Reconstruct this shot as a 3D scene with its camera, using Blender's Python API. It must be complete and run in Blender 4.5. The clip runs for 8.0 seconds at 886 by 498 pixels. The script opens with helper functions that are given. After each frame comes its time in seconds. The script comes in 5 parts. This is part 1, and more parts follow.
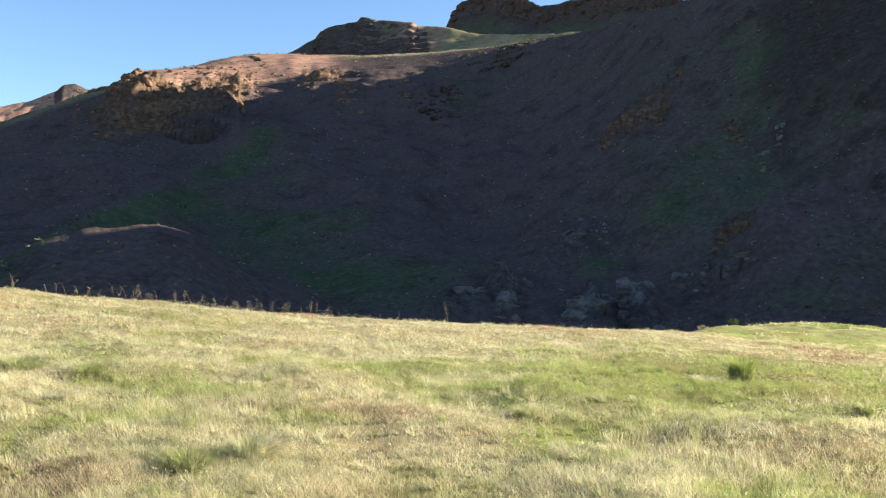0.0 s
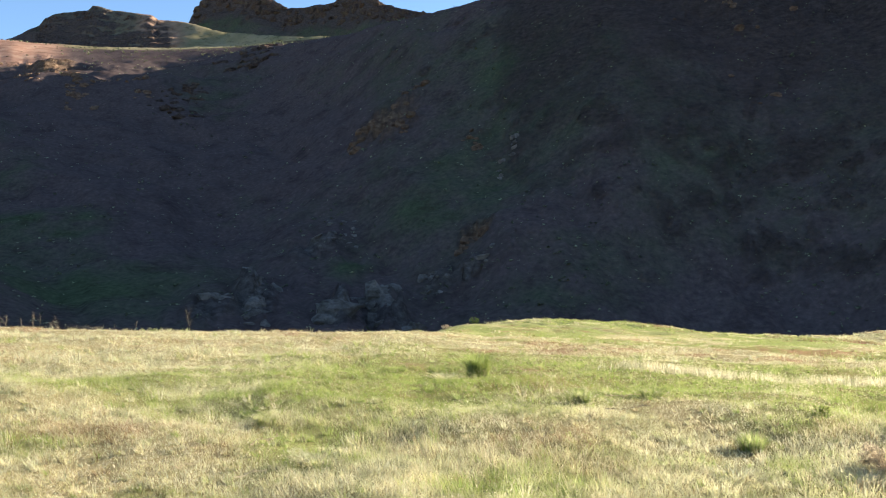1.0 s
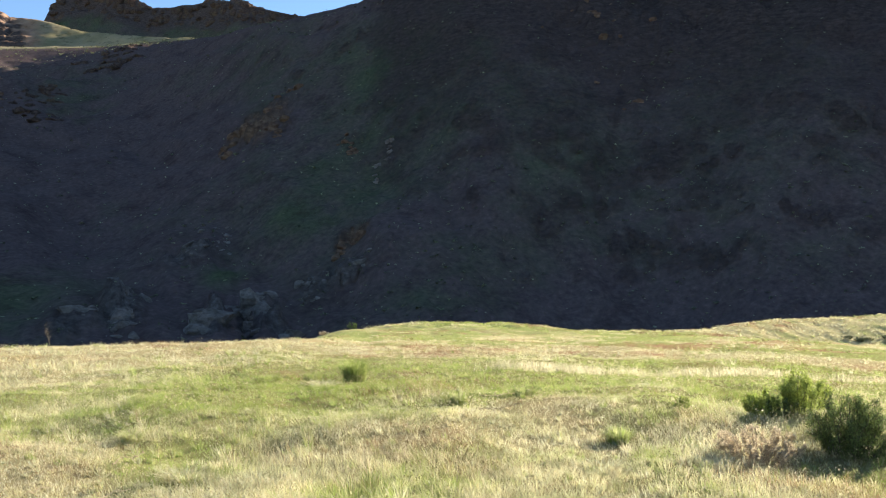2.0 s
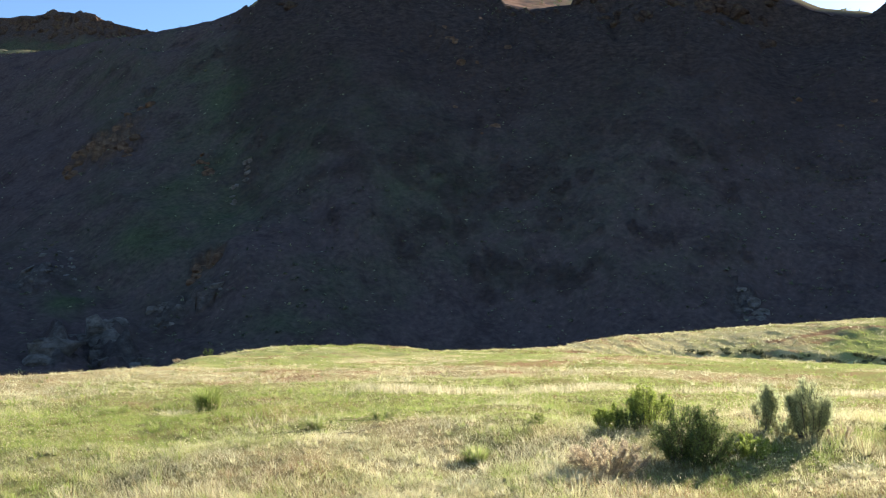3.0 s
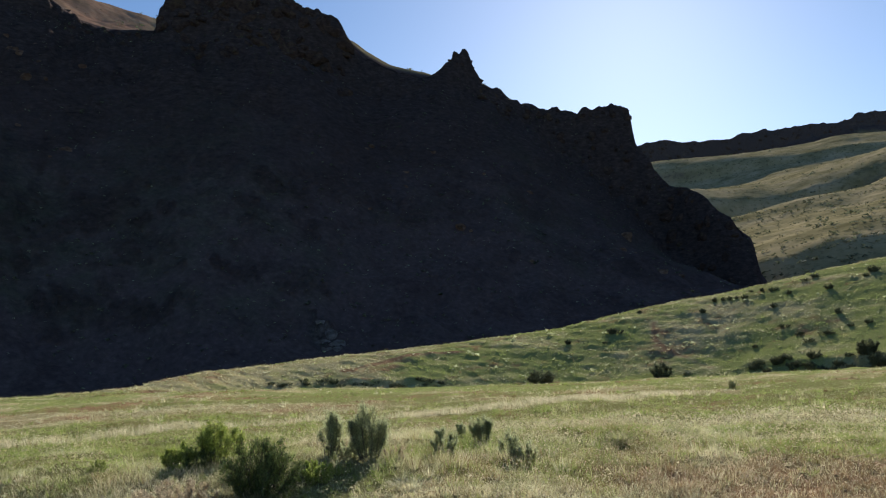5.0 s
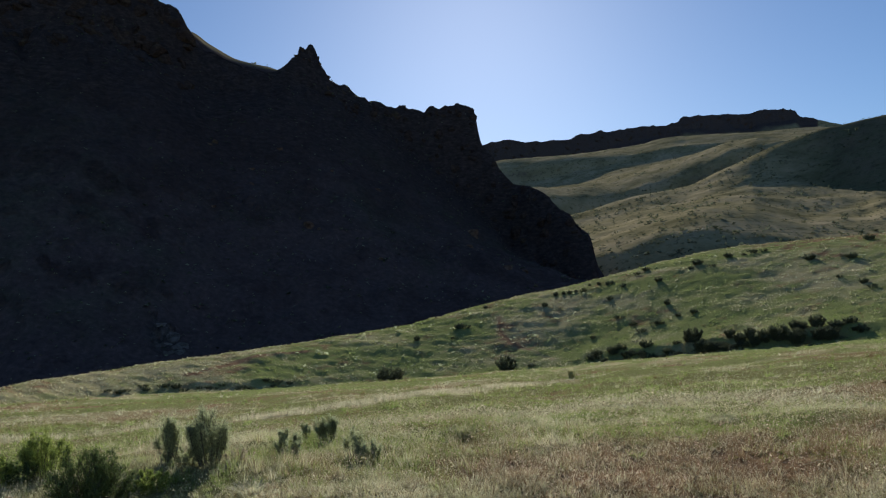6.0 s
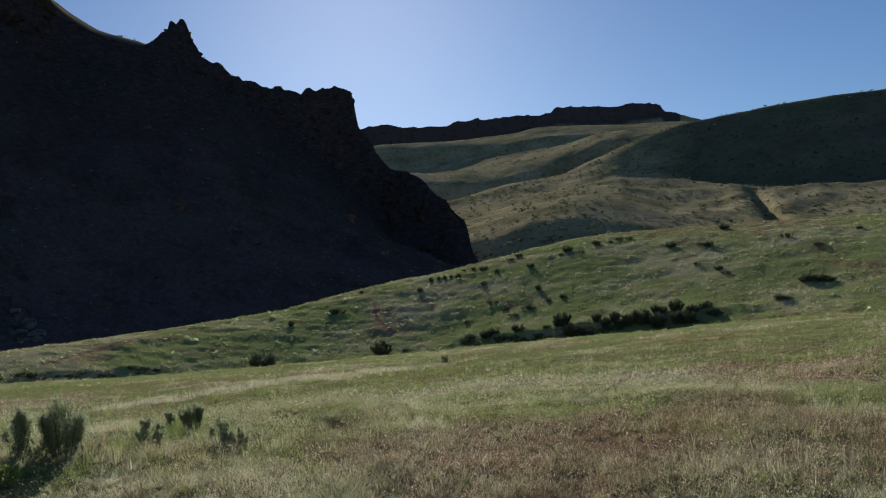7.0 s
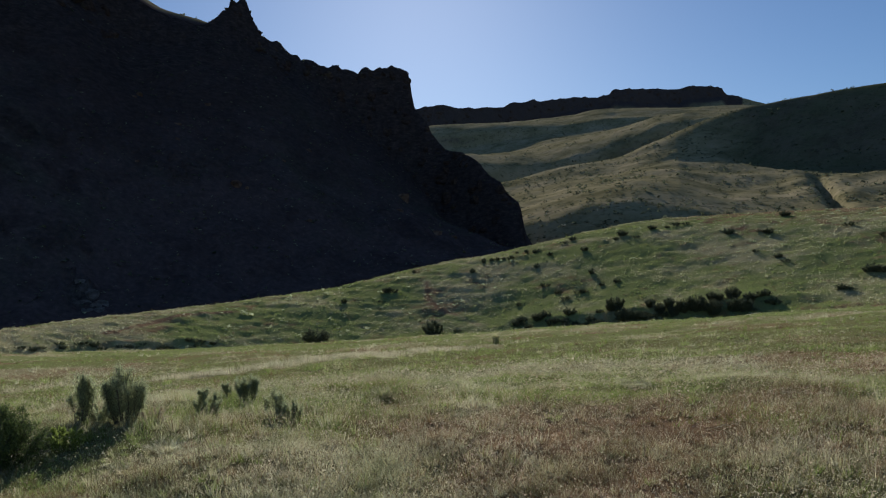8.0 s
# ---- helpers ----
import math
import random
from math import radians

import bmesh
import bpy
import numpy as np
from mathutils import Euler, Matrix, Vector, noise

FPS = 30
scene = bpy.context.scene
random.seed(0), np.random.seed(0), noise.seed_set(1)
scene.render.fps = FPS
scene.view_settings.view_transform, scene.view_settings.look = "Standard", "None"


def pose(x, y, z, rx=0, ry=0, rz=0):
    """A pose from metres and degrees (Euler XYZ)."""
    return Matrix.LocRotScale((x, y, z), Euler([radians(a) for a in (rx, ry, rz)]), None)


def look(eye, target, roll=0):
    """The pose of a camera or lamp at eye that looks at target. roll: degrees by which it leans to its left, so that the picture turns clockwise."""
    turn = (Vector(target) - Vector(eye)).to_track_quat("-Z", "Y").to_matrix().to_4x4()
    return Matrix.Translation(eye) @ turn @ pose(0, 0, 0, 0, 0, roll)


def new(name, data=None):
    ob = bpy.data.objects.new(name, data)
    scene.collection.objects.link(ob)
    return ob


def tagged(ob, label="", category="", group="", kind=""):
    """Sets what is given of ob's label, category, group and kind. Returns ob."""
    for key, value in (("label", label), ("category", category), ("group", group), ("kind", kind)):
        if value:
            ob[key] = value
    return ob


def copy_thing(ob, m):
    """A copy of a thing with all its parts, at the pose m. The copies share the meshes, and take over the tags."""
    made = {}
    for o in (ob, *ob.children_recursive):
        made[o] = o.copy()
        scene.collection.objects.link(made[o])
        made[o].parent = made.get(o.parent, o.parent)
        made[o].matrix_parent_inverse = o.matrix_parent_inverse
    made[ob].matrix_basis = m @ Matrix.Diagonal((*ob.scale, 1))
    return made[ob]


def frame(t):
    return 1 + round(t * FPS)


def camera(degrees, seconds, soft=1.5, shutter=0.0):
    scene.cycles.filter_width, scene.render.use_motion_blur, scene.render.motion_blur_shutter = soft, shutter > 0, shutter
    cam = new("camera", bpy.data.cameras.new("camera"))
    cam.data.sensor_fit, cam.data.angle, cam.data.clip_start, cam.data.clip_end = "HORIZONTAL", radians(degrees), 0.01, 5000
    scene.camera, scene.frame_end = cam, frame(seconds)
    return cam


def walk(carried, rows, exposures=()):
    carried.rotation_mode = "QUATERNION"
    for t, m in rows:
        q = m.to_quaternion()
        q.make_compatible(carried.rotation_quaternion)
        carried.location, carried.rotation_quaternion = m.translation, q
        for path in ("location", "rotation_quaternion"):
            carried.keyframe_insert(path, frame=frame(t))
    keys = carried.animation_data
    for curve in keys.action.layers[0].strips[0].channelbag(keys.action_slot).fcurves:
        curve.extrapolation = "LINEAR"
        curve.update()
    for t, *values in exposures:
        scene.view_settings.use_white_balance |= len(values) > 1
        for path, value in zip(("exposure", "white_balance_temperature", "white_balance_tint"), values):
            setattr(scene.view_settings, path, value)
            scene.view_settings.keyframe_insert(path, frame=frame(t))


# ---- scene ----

# ---------------------------------------------------------------- camera
EYE = 1.6
cam = camera(55.4, 8.0, soft=1.15)
ROWS = [
    (0.0, 0.000, 0.000, 0.000, 0.00, 0.00, -2.00),
    (0.5, 0.055, 0.040, 0.003, -9.19, 0.61, -1.59),
    (1.0, 0.101, 0.066, 0.003, -16.85, 0.77, -1.37),
    (1.5, 0.136, 0.064, 0.005, -21.63, 0.96, -0.70),
    (1.7, 0.143, 0.062, 0.003, -23.05, 1.02, -0.43),
    (2.8, 0.180, 0.059, 0.004, -32.10, 2.20, 0.35),
    (3.0, 0.196, 0.058, 0.005, -34.49, 2.62, 0.62),
    (3.5, 0.211, 0.048, 0.009, -41.58, 4.21, 1.45),
    (4.0, 0.218, 0.015, 0.010, -49.04, 5.01, 1.85),
    (4.5, 0.236, -0.016, 0.006, -55.87, 4.86, 1.65),
    (5.0, 0.246, -0.044, 0.000, -62.18, 4.38, 1.75),
    (5.2, 0.250, -0.055, 0.001, -64.31, 4.22, 2.00),
    (6.3, 0.274, -0.116, -0.005, -75.12, 3.56, 3.15),
    (6.5, 0.277, -0.125, -0.005, -76.90, 3.33, 3.15),
    (7.0, 0.279, -0.148, -0.008, -80.73, 2.36, 2.84),
    (7.5, 0.277, -0.154, -0.015, -81.57, 1.40, 2.43),
    (8.0, 0.271, -0.132, -0.018, -77.18, 1.21, 1.49),
]
EXPOSURES = [(0.0, 1.4, 6500, 10), (1.5, 1.4, 6500, 10), (3.0, 1.32, 6400, 10), (3.5, 1.04, 6300, 10), (4.2, 0.65, 6150, 10), (5.0, 0.15, 6000, 10), (6.5, -0.45, 5600, 10), (8.0, -0.57, 5600, 10)]
walk(cam, [(t, pose(x, y, EYE + z, 90 + pitch, roll, yaw)) for t, x, y, z, yaw, pitch, roll in ROWS], EXPOSURES)

# ---------------------------------------------------------------- sky and sun
SUN_AZ, SUN_EL = 75.5, 20.8
world = bpy.data.worlds.new("sky")
scene.world = world
world.use_nodes = True
wn = world.node_tree
wn.nodes.clear()
sky = wn.nodes.new("ShaderNodeTexSky")
sky.sky_type = "NISHITA"
sky.sun_disc = False
sky.sun_elevation = radians(SUN_EL)
sky.sun_rotation = radians(SUN_AZ)
sky.altitude = 900
sky.air_density, sky.dust_density, sky.ozone_density = 1.0, 0.45, 3.8
back = wn.nodes.new("ShaderNodeBackground")
back.inputs["Strength"].default_value = 0.095
wout = wn.nodes.new("ShaderNodeOutputWorld")
wn.links.new(sky.outputs[0], back.inputs[0])
wn.links.new(back.outputs[0], wout.inputs[0])
sun_data = bpy.data.lights.new("sun", "SUN")
sun_data.energy, sun_data.angle, sun_data.color = 6.4, radians(0.53), (1.0, 0.92, 0.79)
sun = new("sun", sun_data)
_a, _e = radians(SUN_AZ), radians(SUN_EL)
sun_way = Vector((math.sin(_a) * math.cos(_e), math.cos(_a) * math.cos(_e), math.sin(_e)))
sun.matrix_world = look(sun_way * 900, (0, 0, 0))


# ---------------------------------------------------------------- materials
class Mat:
    """A small helper round a node material."""

    def __init__(self, name):
        self.m = bpy.data.materials.new(name)
        self.m.use_nodes = True
        self.t = self.m.node_tree
        self.t.nodes.clear()
        self.out = self.t.nodes.new("ShaderNodeOutputMaterial")
        self.coord = self.t.nodes.new("ShaderNodeNewGeometry").outputs["Position"]

    def node(self, kind, **values):
        n = self.t.nodes.new(kind)
        for k, v in values.items():
            n.inputs[k].default_value = v
        return n

    def link(self, a, b):
        self.t.links.new(a, b)

    def noise(self, scale, detail=4.0, rough=0.6, stretch=None):
        n = self.node("ShaderNodeTexNoise", Scale=scale, Detail=detail, Roughness=rough)
        if stretch:
            mp = self.node("ShaderNodeMapping", Scale=stretch)
            self.link(self.coord, mp.inputs["Vector"])
            self.link(mp.outputs[0], n.inputs["Vector"])
        else:
            self.link(self.coord, n.inputs["Vector"])
        return n.outputs["Fac"]

    def ramp(self, fac, *stops):
        r = self.t.nodes.new("ShaderNodeValToRGB")
        while len(r.color_ramp.elements) < len(stops):
            r.color_ramp.elements.new(0.5)
        for e, (p, c) in zip(r.color_ramp.elements, stops):
            e.position = p
            e.color = (*c, 1) if len(c) == 3 else c
        self.link(fac, r.inputs[0])
        return r.outputs["Color"]

    def mask(self, fac, low, high):
        n = self.t.nodes.new("ShaderNodeMapRange")
        n.interpolation_type = "SMOOTHSTEP"
        n.inputs["From Min"].default_value, n.inputs["From Max"].default_value = low, high
        self.link(fac, n.inputs["Value"])
        return n.outputs[0]

    def mix(self, fac, a, b, blend="MIX"):
        n = self.t.nodes.new("ShaderNodeMix")
        n.data_type, n.blend_type = "RGBA", blend
        for v, s in ((fac, n.inputs[0]), (a, n.inputs[6]), (b, n.inputs[7])):
            if isinstance(v, bpy.types.NodeSocket):
                self.link(v, s)
            elif isinstance(v, (int, float)):
                s.default_value = v
            else:
                s.default_value = (*v, 1)
        return n.outputs[2]

    def math(self, op, a, b=0.5):
        n = self.t.nodes.new("ShaderNodeMath")
        n.operation = op
        for v, s in ((a, n.inputs[0]), (b, n.inputs[1])):
            if isinstance(v, bpy.types.NodeSocket):
                self.link(v, s)
            else:
                s.default_value = v
        return n.outputs[0]

    def attribute(self, name):
        n = self.t.nodes.new("ShaderNodeAttribute")
        n.attribute_name = name
        return n.outputs["Fac"]

    def island(self):
        return self.t.nodes.new("ShaderNodeNewGeometry").outputs["Random Per Island"]

    def bump(self, height, strength, distance, prior=None):
        n = self.node("ShaderNodeBump", Strength=strength, Distance=distance)
        self.link(height, n.inputs["Height"])
        if prior:
            self.link(prior, n.inputs["Normal"])
        return n.outputs[0]

    def finish(self, color, roughness=0.9, normal=None, translucent=0.0, specular=0.2):
        b = self.node("ShaderNodeBsdfPrincipled", Roughness=roughness)
        b.inputs["Specular IOR Level"].default_value = specular
        self.link(color, b.inputs["Base Color"])
        if normal:
            self.link(normal, b.inputs["Normal"])
        last = b.outputs[0]
        if translucent:
            tr = self.t.nodes.new("ShaderNodeBsdfTranslucent")
            self.link(color, tr.inputs["Color"])
            mx = self.node("ShaderNodeMixShader", Fac=translucent)
            self.link(last, mx.inputs[1])
            self.link(tr.outputs[0], mx.inputs[2])
            last = mx.outputs[0]
        self.link(last, self.out.inputs["Surface"])
        return self.m


def ground_material():
    g = Mat("grassland_soil")
    lush, brown, hill, rock, ochre, pale = (g.attribute(n) for n in ("lush", "brown", "hill", "rock", "ochre", "pale"))
    fine, mid = g.noise(9.0, 6, 0.7), g.noise(0.9, 5, 0.65)
    # meadow: straw, green and reddish seed heads
    straw = g.ramp(fine, (0.25, (0.29, 0.235, 0.11)), (0.5, (0.47, 0.395, 0.20)), (0.75, (0.62, 0.535, 0.31)))
    green = g.ramp(fine, (0.25, (0.15, 0.17, 0.055)), (0.55, (0.28, 0.30, 0.10)), (0.8, (0.42, 0.42, 0.18)))
    red = g.ramp(fine, (0.25, (0.16, 0.09, 0.05)), (0.6, (0.32, 0.20, 0.11)), (0.8, (0.48, 0.36, 0.2)))
    patch = g.mask(g.math("ADD", g.math("MULTIPLY", mid, 0.5), lush), 0.35, 0.95)
    meadow = g.mix(patch, straw, green)
    # dark soil colour that also holds the shade between the near blades
    meadow = g.mix(g.math("MULTIPLY", g.attribute("soil_shade"), 0.6), meadow, (0.16, 0.125, 0.06))
    meadow = g.mix(g.mask(g.math("ADD", g.math("MULTIPLY", mid, 0.5), brown), 0.45, 1.0), meadow, red)
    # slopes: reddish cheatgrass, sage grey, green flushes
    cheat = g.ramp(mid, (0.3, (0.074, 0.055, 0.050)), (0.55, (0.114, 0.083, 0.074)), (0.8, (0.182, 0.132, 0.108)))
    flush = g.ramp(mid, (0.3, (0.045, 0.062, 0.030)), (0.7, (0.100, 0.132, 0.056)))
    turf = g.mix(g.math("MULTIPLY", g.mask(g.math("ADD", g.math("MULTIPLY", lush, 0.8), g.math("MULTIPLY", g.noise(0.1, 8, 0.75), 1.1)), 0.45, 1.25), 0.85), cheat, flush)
    speck = g.mask(g.noise(1.6, 3, 0.6), 0.58, 0.66)
    turf = g.mix(g.math("MULTIPLY", speck, 0.3), turf, (0.05, 0.047, 0.03))
    tone = g.ramp(g.noise(0.12, 6, 0.7, (1, 1, 0.6)), (0.3, (0.62, 0.6, 0.6)), (0.5, (0.95, 0.95, 0.95)), (0.7, (1.0, 1.0, 1.0)))
    turf = g.mix(1.0, turf, tone, "MULTIPLY")
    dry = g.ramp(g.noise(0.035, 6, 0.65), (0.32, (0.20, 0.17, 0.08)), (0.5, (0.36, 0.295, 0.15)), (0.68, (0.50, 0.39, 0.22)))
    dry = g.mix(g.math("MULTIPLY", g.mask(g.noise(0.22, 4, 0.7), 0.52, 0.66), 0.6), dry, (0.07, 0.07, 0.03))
    # range and pink give dry grass; on the hill top also painted sunlight
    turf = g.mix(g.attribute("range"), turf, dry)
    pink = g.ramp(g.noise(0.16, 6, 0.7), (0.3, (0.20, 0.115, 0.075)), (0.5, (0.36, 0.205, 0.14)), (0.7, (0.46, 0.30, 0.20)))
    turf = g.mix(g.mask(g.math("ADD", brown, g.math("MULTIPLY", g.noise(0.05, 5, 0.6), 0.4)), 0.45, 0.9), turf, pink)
    color = g.mix(g.mask(hill, 0.2, 0.8), meadow, turf)
    # bare rock where the sheet is steep and marked
    stone = g.ramp(g.noise(0.5, 8, 0.7, (1, 1, 2.2)), (0.28, (0.046, 0.038, 0.036)), (0.5, (0.1, 0.078, 0.069)), (0.72, (0.18, 0.138, 0.115)))
    tan = g.ramp(g.noise(0.45, 8, 0.7, (1, 1, 1.6)), (0.3, (0.08, 0.05, 0.035)), (0.5, (0.24, 0.15, 0.09)), (0.7, (0.42, 0.29, 0.18)))
    grey = g.ramp(g.noise(0.6, 8, 0.7, (1, 1, 1.6)), (0.3, (0.06, 0.052, 0.045)), (0.5, (0.2, 0.175, 0.15)), (0.7, (0.38, 0.335, 0.29)))
    stone = g.mix(g.mask(ochre, 0.15, 0.5), stone, tan)
    stone = g.mix(g.mask(pale, 0.15, 0.5), stone, grey)
    edge = g.math("ADD", rock, g.math("MULTIPLY", g.math("SUBTRACT", g.noise(0.07, 8, 0.72), 0.5), 1.5))
    rocky = g.mask(edge, 0.15, 0.95)
    color = g.mix(rocky, color, stone)
    n1 = g.bump(g.math("MULTIPLY", fine, g.math("SUBTRACT", 1.0, g.math("MULTIPLY", hill, 0.8))), 0.55, 0.06)
    n2 = g.bump(mid, 0.07, 0.15, n1)
    n3 = g.bump(g.math("MULTIPLY", g.noise(0.33, 8, 0.72), rocky), 0.9, 2.0, n2)
    n3 = g.bump(g.math("MULTIPLY", g.noise(1.3, 5, 0.75), rocky), 0.9, 0.9, n3)
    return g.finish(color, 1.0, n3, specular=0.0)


def rock_material(name, dark, middle, pale, lichen):
    g = Mat(name)
    base = g.ramp(g.noise(0.7, 9, 0.7, (1, 1, 1.7)), (0.28, dark), (0.5, middle), (0.72, pale))
    crust = g.mask(g.noise(0.33, 6, 0.7), 0.52, 0.64)
    color = g.mix(g.math("MULTIPLY", crust, 0.6), base, lichen)
    rnd = g.t.nodes.new("ShaderNodeObjectInfo").outputs["Random"]
    color = g.mix(0.35, color, g.ramp(rnd, (0.0, (0.6, 0.57, 0.54)), (1.0, (1.0, 0.95, 0.9))), "MULTIPLY")
    nrm = g.bump(g.noise(0.9, 9, 0.75), 0.8, 0.8)
    nrm = g.bump(g.noise(2.6, 6, 0.75, (1, 1, 0.45)), 0.9, 0.5, nrm)
    return g.finish(color, 0.95, nrm, specular=0.0)


def blade_material(name, dry, half, fresh, ruddy, translucent=0.45):
    g = Mat(name)
    rnd = g.island()
    lush, brown = g.attribute("lush"), g.attribute("brown")
    straw = g.ramp(rnd, (0.0, tuple(c * 0.5 for c in dry)), (0.25, dry), (0.5, half), (0.8, tuple(min(0.95, c * 1.3) for c in dry)), (1.0, tuple(c * 0.4 for c in half)))
    green = g.ramp(rnd, (0.0, tuple(c * 0.7 for c in fresh)), (0.6, fresh), (1.0, half))
    color = g.mix(g.mask(g.math("ADD", lush, g.math("MULTIPLY", g.math("SUBTRACT", rnd, 0.5), 0.5)), 0.3, 0.75), straw, green)
    color = g.mix(g.mask(g.math("ADD", brown, g.math("MULTIPLY", g.math("SUBTRACT", rnd, 0.5), 0.9)), 0.35, 0.8), color, ruddy)
    clump = g.ramp(g.noise(3.2, 4, 0.65), (0.34, (0.40, 0.43, 0.36)), (0.5, (0.88, 0.88, 0.85)), (0.66, (1.0, 0.98, 0.95)))
    color = g.mix(1.0, color, clump, "MULTIPLY")
    swathe = g.ramp(g.noise(0.75, 5, 0.7), (0.36, (0.72, 0.75, 0.66)), (0.5, (0.96, 0.94, 0.92)), (0.62, (1.0, 1.0, 1.0)))
    color = g.mix(1.0, color, swathe, "MULTIPLY")
    return g.finish(color, 0.8, translucent=translucent, specular=0.06)


def leaf_material(name, dark, light, translucent=0.3):
    g = Mat(name)
    color = g.ramp(g.island(), (0.0, dark), (0.6, light), (1.0, tuple(min(1, c * 1.5) for c in light)))
    color = g.mix(g.math("MULTIPLY", g.noise(6.0, 3), 0.5), color, tuple(c * 0.5 for c in dark))
    return g.finish(color, 0.8, translucent=translucent, specular=0.08)


def bark_material(name, dark, light):
    g = Mat(name)
    f = g.noise(30.0, 5, 0.7, (1, 1, 0.2))
    return g.finish(g.ramp(f, (0.3, dark), (0.7, light)), 0.9, g.bump(f, 0.6, 0.01))


M_GROUND = ground_material()
M_BASALT = rock_material("basalt_rock", (0.035, 0.026, 0.024), (0.10, 0.07, 0.055), (0.2, 0.14, 0.1), (0.17, 0.13, 0.075))
M_OCHRE = rock_material("ochre_rock", (0.06, 0.04, 0.03), (0.22, 0.135, 0.085), (0.40, 0.28, 0.18), (0.20, 0.15, 0.10))
M_PALE = rock_material("pale_grey_rock", (0.08, 0.068, 0.058), (0.25, 0.22, 0.185), (0.44, 0.385, 0.33), (0.28, 0.25, 0.19))
M_BLADE = blade_material("meadow_blades", (0.90, 0.80, 0.54), (0.64, 0.61, 0.31), (0.38, 0.48, 0.125), (0.31, 0.205, 0.115), 0.52)
M_HEAD = blade_material("seed_heads", (0.80, 0.71, 0.50), (0.70, 0.60, 0.40), (0.58, 0.57, 0.30), (0.62, 0.46, 0.34), 0.55)
M_SAGE = leaf_material("grey_green_leaves", (0.25, 0.27, 0.14), (0.54, 0.56, 0.31), 0.55)
M_BRIGHT = leaf_material("bright_green_leaves", (0.17, 0.22, 0.045), (0.46, 0.52, 0.13), 0.45)
M_GREEN = leaf_material("deep_green_leaves", (0.06, 0.08, 0.03), (0.20, 0.25, 0.08), 0.2)
M_DARKLEAF = leaf_material("dark_shrub_leaves", (0.075, 0.085, 0.048), (0.19, 0.20, 0.11), 0.3)
M_DRYLEAF = leaf_material("dry_tumble_twigs", (0.36, 0.28, 0.18), (0.66, 0.55, 0.37), 0.45)
M_BARK = bark_material("grey_bark", (0.06, 0.05, 0.04), (0.2, 0.17, 0.13))
M_STALK = bark_material("dry_stalk", (0.12, 0.09, 0.06), (0.34, 0.27, 0.17))

# <<terrain
# ---------------------------------------------------------------- the land: one sheet, in polar plan round the viewpoint
rng = np.random.default_rng(7)
_lattice = np.random.default_rng(11).random((512, 512))


def value_noise(x, y):
    xi, yi = np.floor(x).astype(int), np.floor(y).astype(int)
    u, v = x - xi, y - yi
    u, v = u * u * (3 - 2 * u), v * v * (3 - 2 * v)
    a, b = _lattice[xi % 512, yi % 512], _lattice[(xi + 1) % 512, yi % 512]
    c, d = _lattice[xi % 512, (yi + 1) % 512], _lattice[(xi + 1) % 512, (yi + 1) % 512]
    return (a * (1 - u) + b * u) * (1 - v) + (c * (1 - u) + d * u) * v - 0.5


def fbm(x, y, scale, octaves=4, gain=0.5):
    total, amp, f = 0.0, 1.0, 1.0 / scale
    for k in range(octaves):
        total = total + amp * value_noise(x * f + 37.3 * k, y * f + 91.7 * k)
        amp, f = amp * gain, f * 2.03
    return total


AZ = np.concatenate([np.arange(-36, 112, 0.13), np.arange(112, 324, 2.5)])
COLS = len(AZ)
zero_az = np.zeros(COLS)


def curve(knots, soft=0.0):
    """A value for every column from knots of (degrees, value); soft: degrees over which its corners are rounded."""
    kx, ky = zip(*knots)
    v = np.interp(AZ, kx, ky)
    if soft:
        offs = np.linspace(-soft, soft, 9)
        v = np.mean([np.interp(AZ + o, kx, ky) for o in offs], axis=0)
    return v


def height(el, r):
    return EYE + r * np.tan(np.radians(el))


# meadow near the viewpoint
Z9 = curve([(-36, 0.15), (0, 0.0), (20, 0.05), (40, 0.12), (65, 0.1), (90, 0.16), (110, 0.2), (200, 0.4), (324, 0.15)], 4)
Z15 = curve([(-36, 0.1), (0, -0.3), (20, -0.28), (40, -0.3), (60, -0.45), (90, -0.3), (110, 0.0), (200, 0.5), (324, 0.1)], 4)
# lip of the meadow
R_E = curve([(-36, 26), (-20, 28), (0, 31), (14, 34), (20, 38), (40, 50), (50, 58), (80, 58), (92, 50), (110, 42), (200, 50), (324, 26)], 3)
EL_E = curve([(-36, -2.9), (-27.6, -3.2), (-24.5, -3.58), (-18.5, -4.15), (-11.3, -4.78), (-3.8, -5.05), (3.9, -5.21), (12, -5.0), (16.5, -4.9), (20, -5.0), (30, -4.9), (43, -4.5),
              (51, -4.85), (58.8, -5.14), (68, -5.2), (74, -5.0), (81, -4.75), (85, -4.4), (92.5, -3.95), (99.4, -3.45), (105, -3.1), (112, -2.8), (200, -1.0), (324, -2.9)], 1.0)
Z_E = height(EL_E, R_E)
# hollow behind the lip: ravine flank, terrace, gully
R_G = R_E + curve([(-36, 8), (14, 8), (20, 9), (40, 7), (48, 6), (110, 7), (324, 8)], 3)
Z_G = Z_E + curve([(-36, -3), (12, -2.6), (17, -0.6), (30, -0.35), (42, -0.5), (47, -1.1), (52, -1.6), (110, -2.4), (200, -1), (324, -3)], 1.5)
